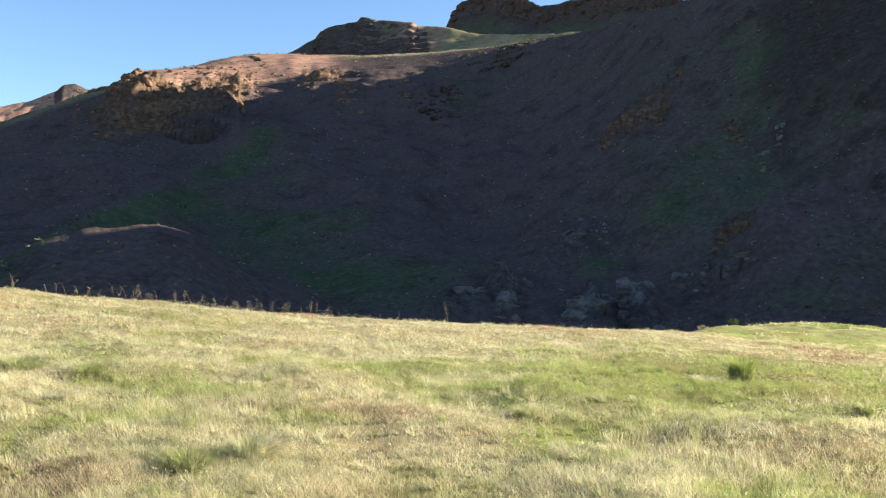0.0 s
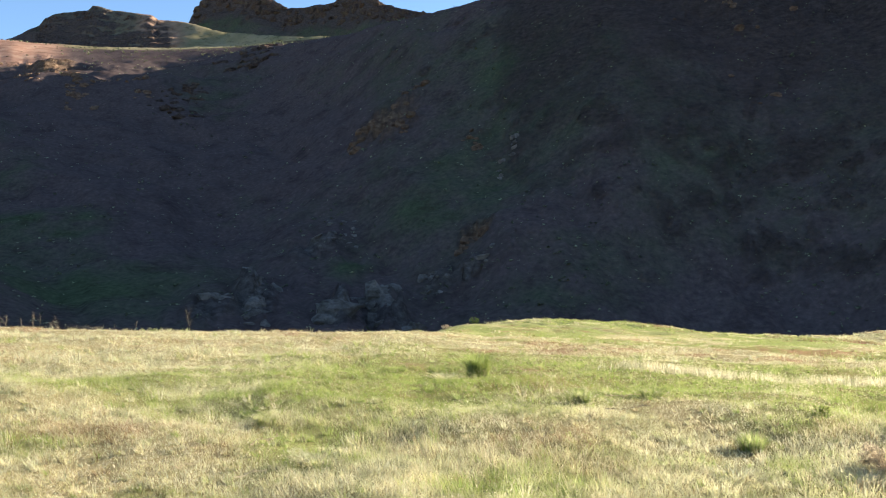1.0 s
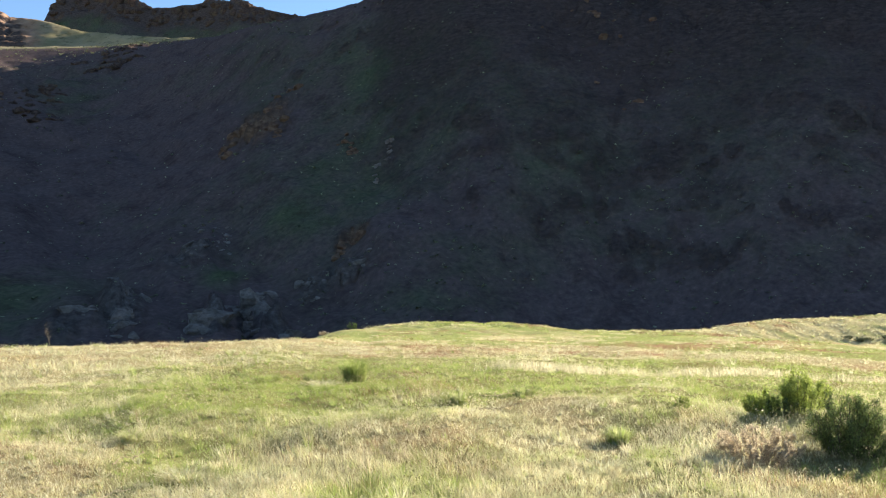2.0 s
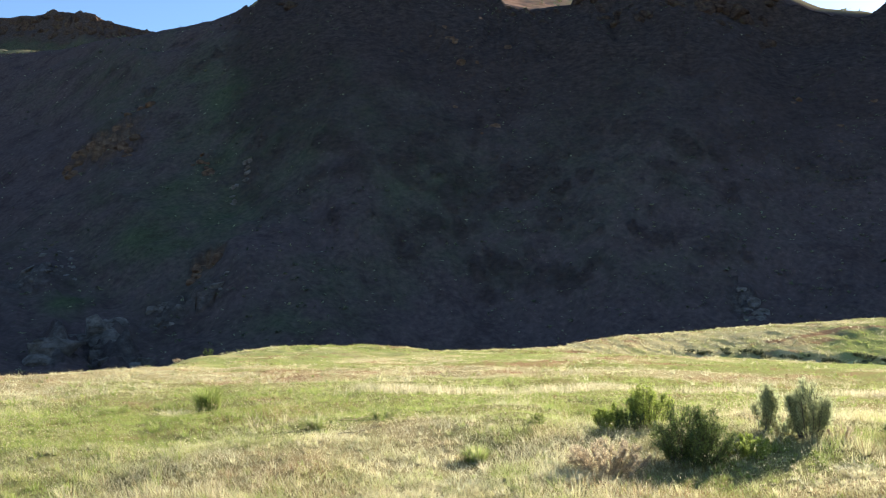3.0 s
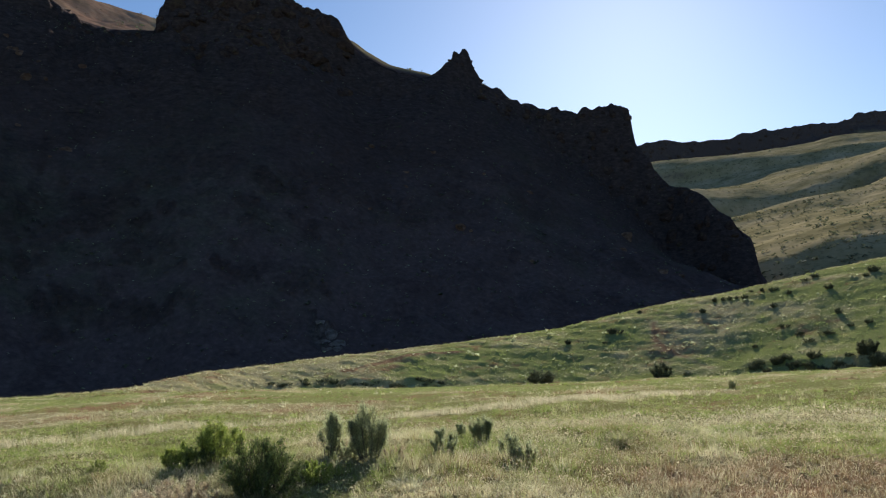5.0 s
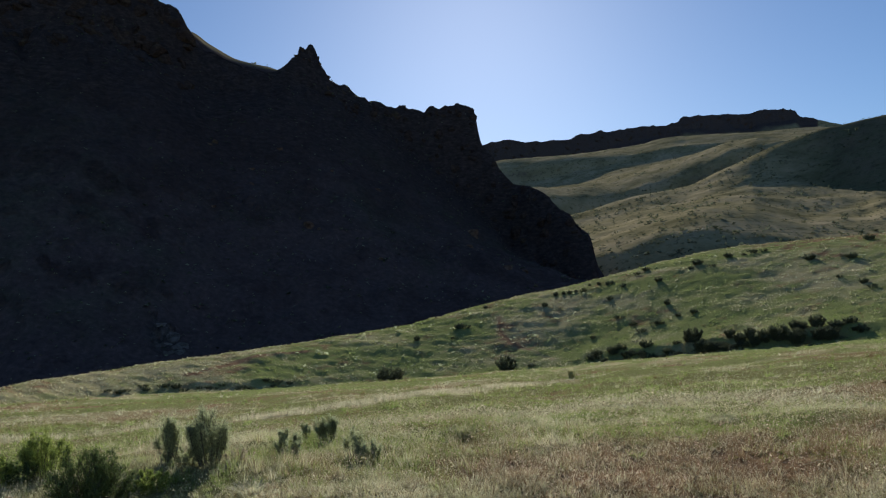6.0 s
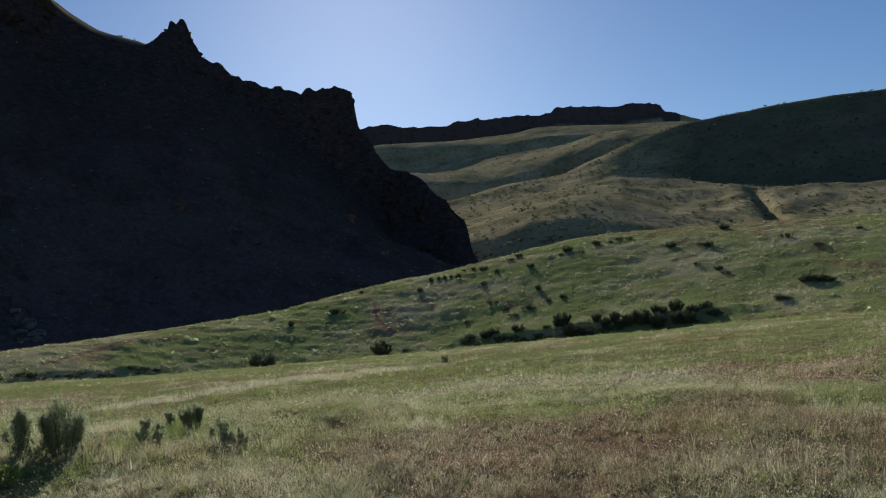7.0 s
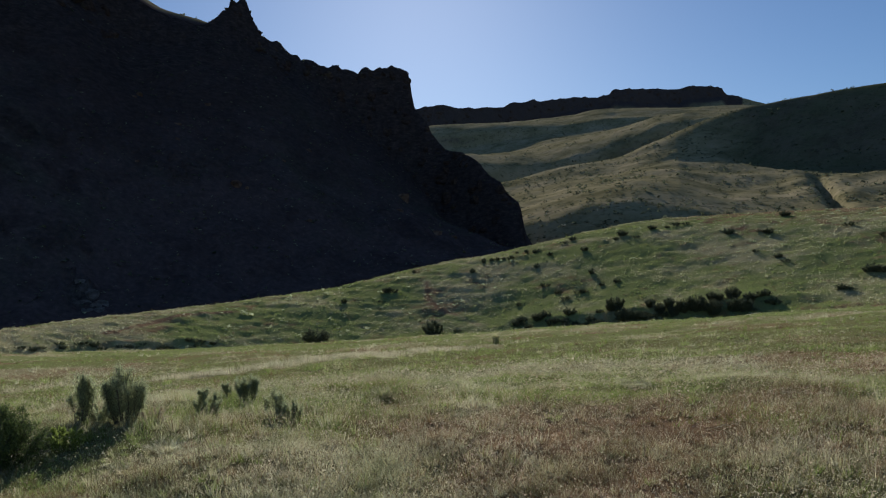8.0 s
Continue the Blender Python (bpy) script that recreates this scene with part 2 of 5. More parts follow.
# crest of the terrace hump and of the grass slope
R_M = curve([(-36, 42), (12, 48), (16.5, 54), (24, 60), (36, 62), (43, 66), (50, 76), (62, 88), (75, 102), (90, 116), (110, 120), (200, 120), (324, 42)], 2)
EL_M = curve([(-36, -9), (8, -8.5), (14, -6.2), (16.6, -4.77), (19.2, -4.3), (24.2, -3.81), (29.9, -3.9), (34.7, -4.33), (38.9, -4.29), (43, -3.98), (46, -3.45), (49.6, -3.08), (55.2, -2.57),
              (62, -2.08), (70.3, -1.23), (75.1, -0.17), (82.8, 1.15), (86.5, 1.98), (90.9, 2.68), (96.2, 2.83), (102.8, 2.83), (112, 2.7), (200, 2.5), (300, -2), (324, -9)], 0.5)
Z_M = height(EL_M, R_M)
# stream valley behind
R_V = R_M + curve([(-36, 35), (16, 30), (50, 30), (90, 30), (110, 40), (324, 35)], 3)
Z_V = Z_M + curve([(-36, -6), (12, -7), (20, -11), (45, -12), (70, -10), (84, -9), (92, -7), (110, -6), (200, -4), (324, -6)], 3)
# foot, cliff foot and crest of the great shaded hill
R_H = np.maximum(R_V + 14, curve([(-36, 110), (20, 108), (60, 130), (80, 150), (112, 165), (200, 200), (324, 110)], 3))
Z_H = Z_V + curve([(-36, 2), (16, 1), (60, 2), (112, 2), (324, 2)], 3)
R_C = curve([(-36, 330), (-22, 352), (-18, 376), (-14, 398), (-10, 408), (-4, 404), (4, 400), (10, 350), (15, 292), (25, 258), (36, 245), (50, 245), (62, 262), (68, 286), (75.6, 300), (79, 284), (83, 268), (90, 280), (110, 290), (200, 300), (324, 300)], 2)
# the crest from 25 to 35 degrees is out of view, raised to cast shade
EL_C = curve([(-36, 3.2), (-27.9, 6.5), (-25.5, 7.6), (-23.3, 8.6), (-21.9, 9.0), (-20.4, 9.7), (-18.3, 9.9), (-16.6, 10.0), (-13.7, 10.5), (-10.5, 11.3), (-5.9, 11.75), (-2, 12.15), (2.8, 13.1),
              (5.5, 13.7), (9.2, 14.6), (11.4, 15.25), (14.7, 16.02), (17, 16.57), (19.5, 17.25), (22.2, 18.14), (22.6, 18.9), (23.5, 19.9), (24.6, 20.9), (25.6, 21.8), (27, 23.0), (33, 23.2), (35, 22.2), (36.4, 20.7),
              (37.3, 19.6), (39, 18.5), (40.8, 18.08), (43.5, 18.5)])
EL_C2 = curve([(43.5, 18.5), (43.8, 19.8), (45, 20.55), (45.7, 20.75), (46.7, 20.53), (47.3, 20.9), (49.4, 21.11), (50.8, 20.84), (52.5, 20.74), (53.1, 20.38), (55.5, 19.91), (56.0, 19.0), (56.5, 18.0),
               (57.2, 17.35), (58.9, 16.5), (61.8, 15.8), (62.2, 16.09), (63.2, 16.8), (63.6, 17.36), (64.3, 17.42), (64.7, 16.76), (65.4, 15.62), (66.3, 15), (67.8, 14.05), (69.1, 13.69), (69.8, 13.27), (71.3, 13.14),
               (71.8, 12.91), (72.4, 13.38), (73.1, 13.16), (74.5, 13.36), (75.2, 13.1), (75.5, 10.9), (75.8, 10.5), (76.4, 9.43), (77.6, 7.95), (79.3, 7.5), (80.2, 6.62), (81.4, 5.48), (81.7, 4.76),
               (82.5, 4.1), (82.9, 1.9), (84, 0.0), (88, -1.2), (112, -1.4), (200, 4), (324, 3.2)])
EL_C = np.where(AZ < 43.5, EL_C, EL_C2)
Z_C = height(EL_C, R_C)
W_K = curve([(-36, 30), (18, 26), (24, 10), (60, 9), (75, 9), (82, 12), (112, 20), (324, 30)], 2)
CLIFF = curve([(-36, 0.0), (19, 0.0), (23, 15), (30, 20), (36, 14), (42, 12), (50, 22), (60, 14), (68, 12), (75, 24), (80, 10), (83, 2), (90, 0), (324, 0)], 1)
share = (R_C - W_K - R_H) / (R_C - R_H)
_low = np.min([np.interp(AZ + o, AZ, Z_C) for o in np.linspace(-2.5, 2.5, 21)], axis=0)
Z_C_soft = np.mean([np.interp(AZ + o, AZ, _low) for o in np.linspace(-4, 4, 25)], axis=0)
R_K = R_C - W_K
Z_K = np.minimum(Z_H + (Z_C_soft - Z_H) * share, Z_C_soft - 0.6 * CLIFF - 0.02 * W_K)
# the hill's gentle top and its back
R_D = R_C + curve([(-36, 40), (-22, 50), (-12, 60), (0, 45), (9, 35), (15, 30), (22, 25), (52, 25), (56, 12), (62, 12), (65, 25), (80, 25), (84, 20), (112, 20), (324, 40)], 2)
EL_D = curve([(-36, 3), (-27.9, 6.59), (-25.5, 7.78), (-23.3, 8.86), (-21.9, 9.3), (-20.4, 10.3), (-18.3, 10.8), (-16.6, 11.2), (-13.7, 12.0), (-10.5, 12.5), (-5.9, 12.55), (-2, 12.9), (2.8, 13.5), (5.5, 13.95),
              (9.2, 14.65), (11, 14.9), (15, 15.2), (22, 15), (35, 18), (36.5, 19.6), (38, 18.6), (40, 18.1), (43.3, 18.1), (44.5, 17.5), (55.8, 18.4), (56.5, 18.38), (57.2, 17.8), (58.9, 16.9), (61.9, 16.09), (63, 15.6), (64, 14), (70, 9), (76, 4), (82, 0.5), (84, 0.6), (88, 1.6), (92, 1.9), (97, 1.6), (112, 1.6), (200, 3), (324, 3)], 0.5)
Z_D = height(EL_D, R_D)
# a steep bank, then the long spur
R_N = R_D + curve([(-36, 12), (78, 15), (84, 30), (94, 32), (112, 30), (324, 12)], 2)
EL_N = np.where(AZ < 78, EL_D + 0.05, curve([(78, 2), (81, 2.2), (83.1, 2.64), (85.4, 3.14), (87, 3.6), (89.2, 3.94), (91, 3.85), (92.8, 3.55), (96.2, 2.75), (100, 2.4), (112, 2.3), (200, 3.2), (324, 3.1)], 0.8))
Z_N = height(EL_N, R_N)
R_S = np.maximum(R_N + 25, curve([(-36, 420), (0, 410), (20, 400), (25, 430), (33, 420), (36.5, 345), (40, 390), (44, 420), (50, 400), (66, 400), (76, 560), (82, 620), (92, 660), (112, 640), (200, 600), (324, 420)], 3))
# from 24 to 35 degrees an unseen height, added to shade the western hill
EL_S = curve([(-36, 4), (-26, 6.4), (-23, 8.2), (-13, 11.7), (-10, 12.3), (-5, 12.45), (0, 13.1), (6, 13.8), (14, 15.2), (20, 17.0), (24, 20.0), (26, 21.4), (33, 23.0), (35, 22.0), (36.6, 20.42), (39.8, 19.65), (43.6, 18.8), (46, 18.3), (56, 16.5), (64, 13), (70, 8), (78, 5.2),
              (81.7, 5.54), (85.5, 6.35), (89.2, 6.81), (91.1, 7.56), (94.7, 8.95), (96.4, 9.35), (99.2, 9.74), (102.4, 10.0), (107, 10.15), (112, 10.3), (160, 6), (324, 4)], 0.4)
Z_S = height(EL_S, R_S)
# a break of slope half way up the spur: gentle below, steep above
R_B = R_N + (R_S - R_N) * curve([(-36, 0.5), (84, 0.55), (92, 0.6), (96, 0.72), (100, 0.76), (112, 0.76), (324, 0.5)], 2)
Z_B = Z_N + (Z_S - Z_N) * curve([(-36, 0.5), (76, 0.5), (86, 0.56), (92, 0.55), (96, 0.56), (100, 0.45), (105, 0.36), (112, 0.34), (324, 0.5)], 2)
_w = np.clip((AZ - 93) / 3, 0, 1) * np.clip((150 - AZ) / 30, 0, 1)
R_B = R_B * (1 - _w) + R_S * np.interp(AZ, (93, 96, 100, 103, 105, 112), (0.88, 0.83, 0.755, 0.745, 0.725, 0.73)) * _w
Z_B = Z_B * (1 - _w) + _w * height(curve([(90, 6.6), (95.6, 6.45), (97, 6.1), (100.4, 5.3), (103.8, 5.15), (106, 4.9), (112, 4.9), (150, 4)], 1.5), R_B)
R_D2 = R_S + 40 + curve([(-36, 0), (-14, 0), (-11, 75), (-9, 65), (-3, 8), (-1, 0), (324, 0)], 1.0)
Z_D2 = Z_S - curve([(-36, 4), (-8, 2), (4, 3), (14, 6), (76, 10), (92, 12), (96, 3), (112, 8), (324, 4)], 2)
# butte at one end, rolling slopes at the other
R_L = np.maximum(R_D2 + curve([(-36, 40), (-13, 40), (-9.5, 70), (-4.5, 95), (-1.5, 95), (1, 80), (4, 60), (324, 40)], 0.5), curve([(-36, 600), (-14, 500), (2, 480), (30, 480), (66, 700), (76, 1280), (92, 1300), (112, 1200), (200, 900), (324, 600)], 3))
EL_L = curve([(-36, 4.5), (-28, 6.6), (-23, 7.8), (-13, 11.5), (-10.66, 12.5), (-9.1, 13.45), (-8.9, 13.8), (-8.4, 14.2), (-7.1, 14.5), (-6.4, 14.6), (-6.1, 14.95), (-5.5, 14.98), (-5, 14.8), (-3.75, 14.82), (-2.6, 14.85), (-2.2, 14.6), (-1.0, 14.6), (0.1, 14.45), (1, 14.2), (2, 14.0), (8, 14.4),
              (20, 15), (40, 14), (60, 10), (76.2, 9.15), (80.6, 9.22), (84.1, 9.45), (86, 9.54), (87.9, 9.8), (89.8, 9.78), (93.5, 9.6), (95.4, 9.52), (97.2, 9.5), (101, 9.0), (112, 8), (200, 5), (324, 4.5)])
Z_L = height(EL_L, R_L)
# terraces in the far valley: a shaded bank, a long lit tread, a second bank
_east = np.clip((AZ - 62) / 10, 0, 1) * np.clip((150 - AZ) / 30, 0, 1)
TERRACES = []
for share_l, r_east, knots in ((0.3, R_D2 + 42, [(60, 6.5), (76, 6.8), (80.5, 6.72), (83.9, 6.55), (85.9, 7.13), (87.8, 7.59), (89.7, 8.21), (91.6, 8.95), (93.5, 9.2), (97, 9.1), (112, 7.5), (324, 5)]),
                               (0.55, zero_az + 1050, [(60, 7.5), (76, 7.7), (80.5, 8.01), (82.1, 8.28), (84, 8.6), (85.9, 8.72), (87.9, 8.94), (89.8, 9.05), (91.7, 9.12), (93.5, 9.26), (97, 9.2), (112, 7.8), (324, 5)]),
                               (0.7, zero_az + 1074, [(60, 8.6), (76, 8.9), (80.5, 8.99), (84, 9.05), (86, 9.17), (87.9, 9.43), (91.7, 9.45), (93.5, 9.42), (97, 9.35), (112, 8), (324, 5)])):
    r_t = (R_D2 + (R_L - R_D2) * share_l) * (1 - _east) + r_east * _east
    TERRACES.append((r_t, (Z_D2 + (Z_L - Z_D2) * share_l) * (1 - _east) + _east * height(curve(knots, 0.3), r_t)))
R_D3 = R_L + 60
Z_D3 = Z_L - curve([(-36, 10), (-10, 8), (2, -4), (14, 2), (76, 10), (112, 10), (324, 10)], 2)
# cliffs and tops of the tablelands
R_T = np.maximum(R_D3 + 90, curve([(-36, 900), (-20, 900), (-10, 640), (16, 640), (60, 1000), (74, 1700), (112, 1750), (200, 1300), (324, 900)], 3))
# from 18 to 35 degrees an unseen height, added to shade the tableland's slope
EL_T = curve([(-36, 6), (-32, 6.8), (-27.9, 7.52), (-26.1, 8.2), (-24.9, 8.86), (-24.6, 9.23), (-23.9, 9.37), (-23.2, 9.1), (-20, 8.4), (-12, 10), (-3, 13.4), (-0.6, 14.1), (-0.1, 15.3), (0.6, 16.28), (1.2, 16.6), (3, 16.95),
              (4.9, 16.42), (6, 16.16), (7.1, 16.35), (9.4, 16.84), (10.9, 17.0), (12.8, 16.73), (14.7, 16.4), (16, 16.2), (18, 16.5), (20, 17.1), (22, 17.8), (25, 20.2), (31, 21), (35, 18), (40, 15), (60, 11), (72, 10.6), (75.7, 10.71), (77.3, 10.84), (79.2, 10.63), (81.5, 10.56),
              (82.1, 10.9), (85.7, 10.99), (88.6, 11.0), (89, 11.36), (93.2, 11.1), (93.7, 11.24), (95.8, 11.0), (96.1, 10.5), (98.6, 9.7), (104, 9), (112, 8.5), (200, 6), (324, 6)])
Z_T = height(EL_T, R_T)
R_J = R_T - curve([(-36, 20), (-10, 12), (0, 9), (16, 9), (60, 20), (112, 18), (324, 30)], 2)
Z_J = Z_T - curve([(-36, 6), (-26, 8), (-23, 14), (-18, 8), (-1, 4), (1, 20), (6, 16), (16, 12), (70, 44), (80, 42), (84, 42), (86, 30), (88.3, 25), (91.7, 33), (95.4, 25), (97, 12), (112, 8), (324, 6)], 1)
R_X, Z_X = R_T + 500, Z_T * 0.8
R_Y, Z_Y = np.full(COLS, 4500.0), np.full(COLS, 60.0)

zero = np.zeros(COLS)
LAYERS = [(zero + 0.4, zero), (zero + 4, zero + 0.02), (zero + 9, Z9), (zero + 15, Z15), (R_E, Z_E), (R_G, Z_G), (R_M, Z_M), (R_V, Z_V), (R_H, Z_H), (R_K, Z_K), (R_C, Z_C), (R_D, Z_D), (R_N, Z_N),
          (R_B, Z_B), (R_S, Z_S), (R_D2, Z_D2), *TERRACES, (R_L, Z_L), (R_D3, Z_D3), (R_J, Z_J), (R_T, Z_T), (R_X, Z_X), (R_Y, Z_Y)]
STEPS = [4, 14, 14, 34, 12, 72, 12, 8, 110, 26, 14, 10, 26, 30, 8, 18, 24, 10, 16, 8, 30, 16, 6, 5]
# numbers of the layers; the terraces come between 15 and 16
LABELS = [*range(16), 15.3, 15.55, 15.7, *range(16, 22)]
ROUGH = [0, 0, 0.02, 0.05, 0.06, 0.12, 0.12, 0.8, 1.4, 2.0, 0.9, 0.7, 1.2, 1.6, 0.6, 2.5, 1.6, 1.2, 1.2, 1.4, 3, 3, 1.5, 3, 3]


def blob(az, r, caz, cr, waz, wr):
    return np.exp(-(((az - caz) / waz) ** 2) - ((r - cr) / wr) ** 2)


# where rock breaks through the slope: azimuth, distance, half widths
OCHRE_BEDS = [(-19.0, 330, 3.2, 26), (-16.0, 338, 2.2, 30), (-20.6, 310, 1.9, 24), (-18.4, 328, 1.6, 23), (-15.6, 348, 1.7, 34), (-14.2, 388, 1.2, 19), (12.7, 224, 2.4, 9), (19.1, 158, 1.2, 3.5), (-8.3, 392, 1.8, 18)]
PALE_BEDS = [(4.4, 140, 1.5, 13), (10.1, 128, 0.8, 9), (12.2, 134, 1.0, 9), (14.0, 134, 0.9, 8), (1.2, 129, 1.3, 5), (8.2, 170, 2.2, 5), (17.6, 148, 2.2, 3.5), (-16.4, 149, 1.2, 8), (53.8, 150, 1.2, 4)]


def sheet():
    """Heights of the whole sheet: monotone curves through the layers, and relief on them."""
    r = np.array([a for a, _ in LAYERS])
    z = np.array([b for _, b in LAYERS])
    h = np.diff(r, axis=0)
    d = np.diff(z, axis=0) / h
    m = np.zeros_like(r)
    w1, w2 = 2 * h[1:] + h[:-1], h[1:] + 2 * h[:-1]
    same = d[:-1] * d[1:] > 0
    with np.errstate(divide="ignore", invalid="ignore"):
        m[1:-1] = np.where(same, (w1 + w2) / (w1 / d[:-1] + w2 / d[1:]), 0)
    m[0], m[-1] = d[0], d[-1]
    m[9] = d[8]
    rows_r, rows_z, rows_a, rows_l = [r[0]], [z[0]], [zero], [zero]
    for i, n in enumerate(STEPS):
        for k in range(1, n + 1):
            u = k / n
            a, b, c, e = 2 * u**3 - 3 * u**2 + 1, u**3 - 2 * u**2 + u, -2 * u**3 + 3 * u**2, u**3 - u**2
            rows_r.append(r[i] + u * h[i])
            rows_z.append(a * z[i] + b * h[i] * m[i] + c * z[i + 1] + e * h[i] * m[i + 1])
            rows_a.append(zero + ROUGH[i] * (1 - u) + ROUGH[i + 1] * u)
            rows_l.append(zero + LABELS[i] + u * (LABELS[i + 1] - LABELS[i]))
    R, Z, A, L = (np.array(v) for v in (rows_r, rows_z, rows_a, rows_l))
    az = np.radians(AZ)[None, :]
    X, Y = R * np.sin(az), R * np.cos(az)
    relief = fbm(X, Y, 28, 5, 0.55) * A * 1.6
    # folds on the great hill, and ledges across its cliffs
    on_hill = np.clip((L - 7.5) * 1.2, 0, 1) * np.clip((10 - L) * 1.5, 0, 1)
    along = AZ[None, :] * 4.6 + 0.06 * R
    arc_far = np.radians(AZ)[None, :] * R
    relief = relief + on_hill * (fbm(along + 0.25 * R, R * 0.55, 38, 5, 0.5) * 7.0 + fbm(X, Y, 7, 3, 0.6) * 0.9)
    crag = np.clip(CLIFF / 12, 0, 1)[None, :] * np.clip((L - 8.75 + 0.5 * fbm(along, R, 22, 3)) * 3, 0, 1) * np.clip((10.05 - L) * 6, 0, 1)
    relief = relief + crag * (fbm(along * 1.3, Z * 0.9, 7, 4, 0.6) * 4.0 + fbm(along, Z, 3, 2, 0.6) * 0.8)
    beds = np.clip(sum(blob(AZ[None, :], R, a, r, wa, wr) for a, r, wa, wr in OCHRE_BEDS + PALE_BEDS), 0, 1)
    relief = relief + beds * (fbm(along, R * 1.4, 9, 4, 0.65) * 5.0 + fbm(along, R * 1.4, 3, 2, 0.6) * 1.2)
    for a0, a1, foot, tall, back in ((-23.6, -12.4, 298, 13, 60), (-18.6, -12.0, 342, 6, 60), (-10.6, -6.6, 378, 4, 35), (-6.6, 0.5, 322, 3.5, 35), (1.2, 6.2, 372, 4, 30), (10.3, 15.6, 217, 4, 20), (2.7, 6.1, 128, 3, 28), (9.2, 11.3, 121, 3.2, 22), (11.0, 15.3, 127, 3.4, 22), (17.6, 20.6, 154, 1.6, 9)):
        ends = min(2.4, 0.4 * (a1 - a0))
        wander = AZ + 1.4 * (ends / 2.4) * fbm(AZ * 4.6, AZ * 0, 5, 3, 0.6)
        span = np.clip((wander - a0) / ends, 0, 1) * np.clip((a1 - wander) / ends, 0, 1)
        span = span * span * (3 - 2 * span)
        on = np.flatnonzero(span > 0)
        alo, ron = along[:, on], R[:, on]
        for k in range(3):
            ribs = np.clip(0.8 + 0.8 * fbm(alo + 40 * k, ron * 0.25, 12, 4, 0.55), 0.45, 1.15)
            d_f = ron - (foot + (5 + 0.35 * tall) * k + 1.3 * tall * fbm(AZ[None, on] * 4.6 + 31 * k, ron * 0, 16, 3, 0.5))
            step = np.clip(d_f / 3.6, 0, 1) * np.clip(1 - (d_f - 2) / back, 0, 1)
            relief[:, on] = relief[:, on] + span[None, on] * ribs * (tall * 0.4) * step
    # ledges across the butte
    butte = np.clip((AZ + 10.2) / 1.2, 0, 1)[None, :] * np.clip((-0.2 - AZ) / 1.5, 0, 1)[None, :] * np.clip((L - 15.05) * 8, 0, 1) * np.clip((16.1 - L) * 8, 0, 1)
    zz = Z / 6.0 + 0.9 * fbm(arc_far * 0.4, R, 16, 3, 0.6)
    f = np.clip((zz % 1.0 - 0.55) / 0.35, 0, 1)
    butte = butte * np.clip((16.0 - L) * 10, 0, 1)
    relief = relief + butte * ((np.floor(zz) + f * f * (3 - 2 * f) - zz) * 6.0 * np.clip(0.7 + 1.2 * fbm(arc_far * 0.4, Z, 14, 3), 0.3, 1.1) + fbm(arc_far * 0.6, R * 0.6, 5, 4, 0.65) * 2.2)
    crest = np.exp(-(((L - 19) / 0.35) ** 2)) * (((AZ > -1) & (AZ < 17)) * 1.0 + ((AZ > 74) & (AZ < 97)) * 1.2)[None, :]
    relief = relief + crest * fbm(arc_far, R * 0, 24, 4, 0.5) * 3.0
    table = np.clip((L - 16.4) * 2, 0, 1) * np.clip((18.0 - L) * 4, 0, 1)
    relief = relief + table * (fbm(arc_far, R, 55, 4, 0.6) * 13 + fbm(arc_far, R * 0.3, 18, 3, 0.6) * 5)
    face = np.clip((L - 18.0) * 8, 0, 1) * np.clip((19.0 - L) * 8, 0, 1) * (((AZ > -1) & (AZ < 20)) * 1.0 + ((AZ > 74) & (AZ < 97)) * 1.2)[None, :]
    relief = relief + face * fbm(arc_far, R * 0.2, 12, 4, 0.6) * 7.0
    # jagged rim
    rim = np.clip(CLIFF / 10, 0, 1)[None, :] * np.exp(-((L - 10) / 0.12) ** 2)
    relief = relief + rim * fbm(along * 1.0, R * 0, 3.0, 3, 0.6) * 1.3
    # a spur line that slants down the hill below the outcrops
    line = np.interp(AZ, (-36, -26, -21, -16, -12, -8), (8.05, 8.18, 8.34, 8.52, 8.66, 8.75))[None, :]
    relief = relief + 2.5 * np.exp(-((L - line) / 0.10) ** 2) * np.clip((-6 - AZ) / 8, 0, 1)[None, :] * np.clip((AZ + 40) / 6, 0, 1)[None, :]
    # a low spur at the west end that stands into the light
    knee = height(np.interp(AZ, (-34, -29, -27, -25.5, -24, -22.5, -21, -19.5, -8), (-8.0, -2.6, -1.05, -0.35, 0.25, 0.5, 0.72, 0.85, 0.9)), 140) + 0.4 * fbm(AZ * 2.4, AZ * 0, 3.2, 4, 0.6)
    fade = np.clip((-9 - AZ) / 10, 0, 1) * np.clip((AZ + 33) / 4, 0, 1)
    bulk = np.exp(-(((R - 140) / np.where(R < 140, 30.0, 16.0)) ** 2)) * (fade * fade * (3 - 2 * fade))[None, :]
    relief = relief + bulk * (np.maximum(knee - (Z + relief), 0) + 0.6 * fbm(X, Y, 9, 4, 0.6))
    # short steep banks at the foot of the grass slope
    for ends, at, tall in (((53, 56.5, 62, 64.5), np.interp(AZ, (50, 58, 66), (69.9, 71.3, 72.8)), 0.24), ((81, 85, 98, 102), np.interp(AZ, (82.4, 85.4, 89.2, 93, 96.6, 99), (74.5, 71.6, 70.2, 68.9, 68.6, 68.8)), 0.6)):
        d_b = R - (at + 0.5 * fbm(AZ * 1.2, AZ * 0, 1.6, 3, 0.6))[None, :]
        relief = relief + tall * np.interp(AZ, ends, (0, 1, 1, 0))[None, :] * np.clip(d_b / 0.9, 0, 1) * np.exp(-np.clip(d_b - 1, 0, 90) / 5)
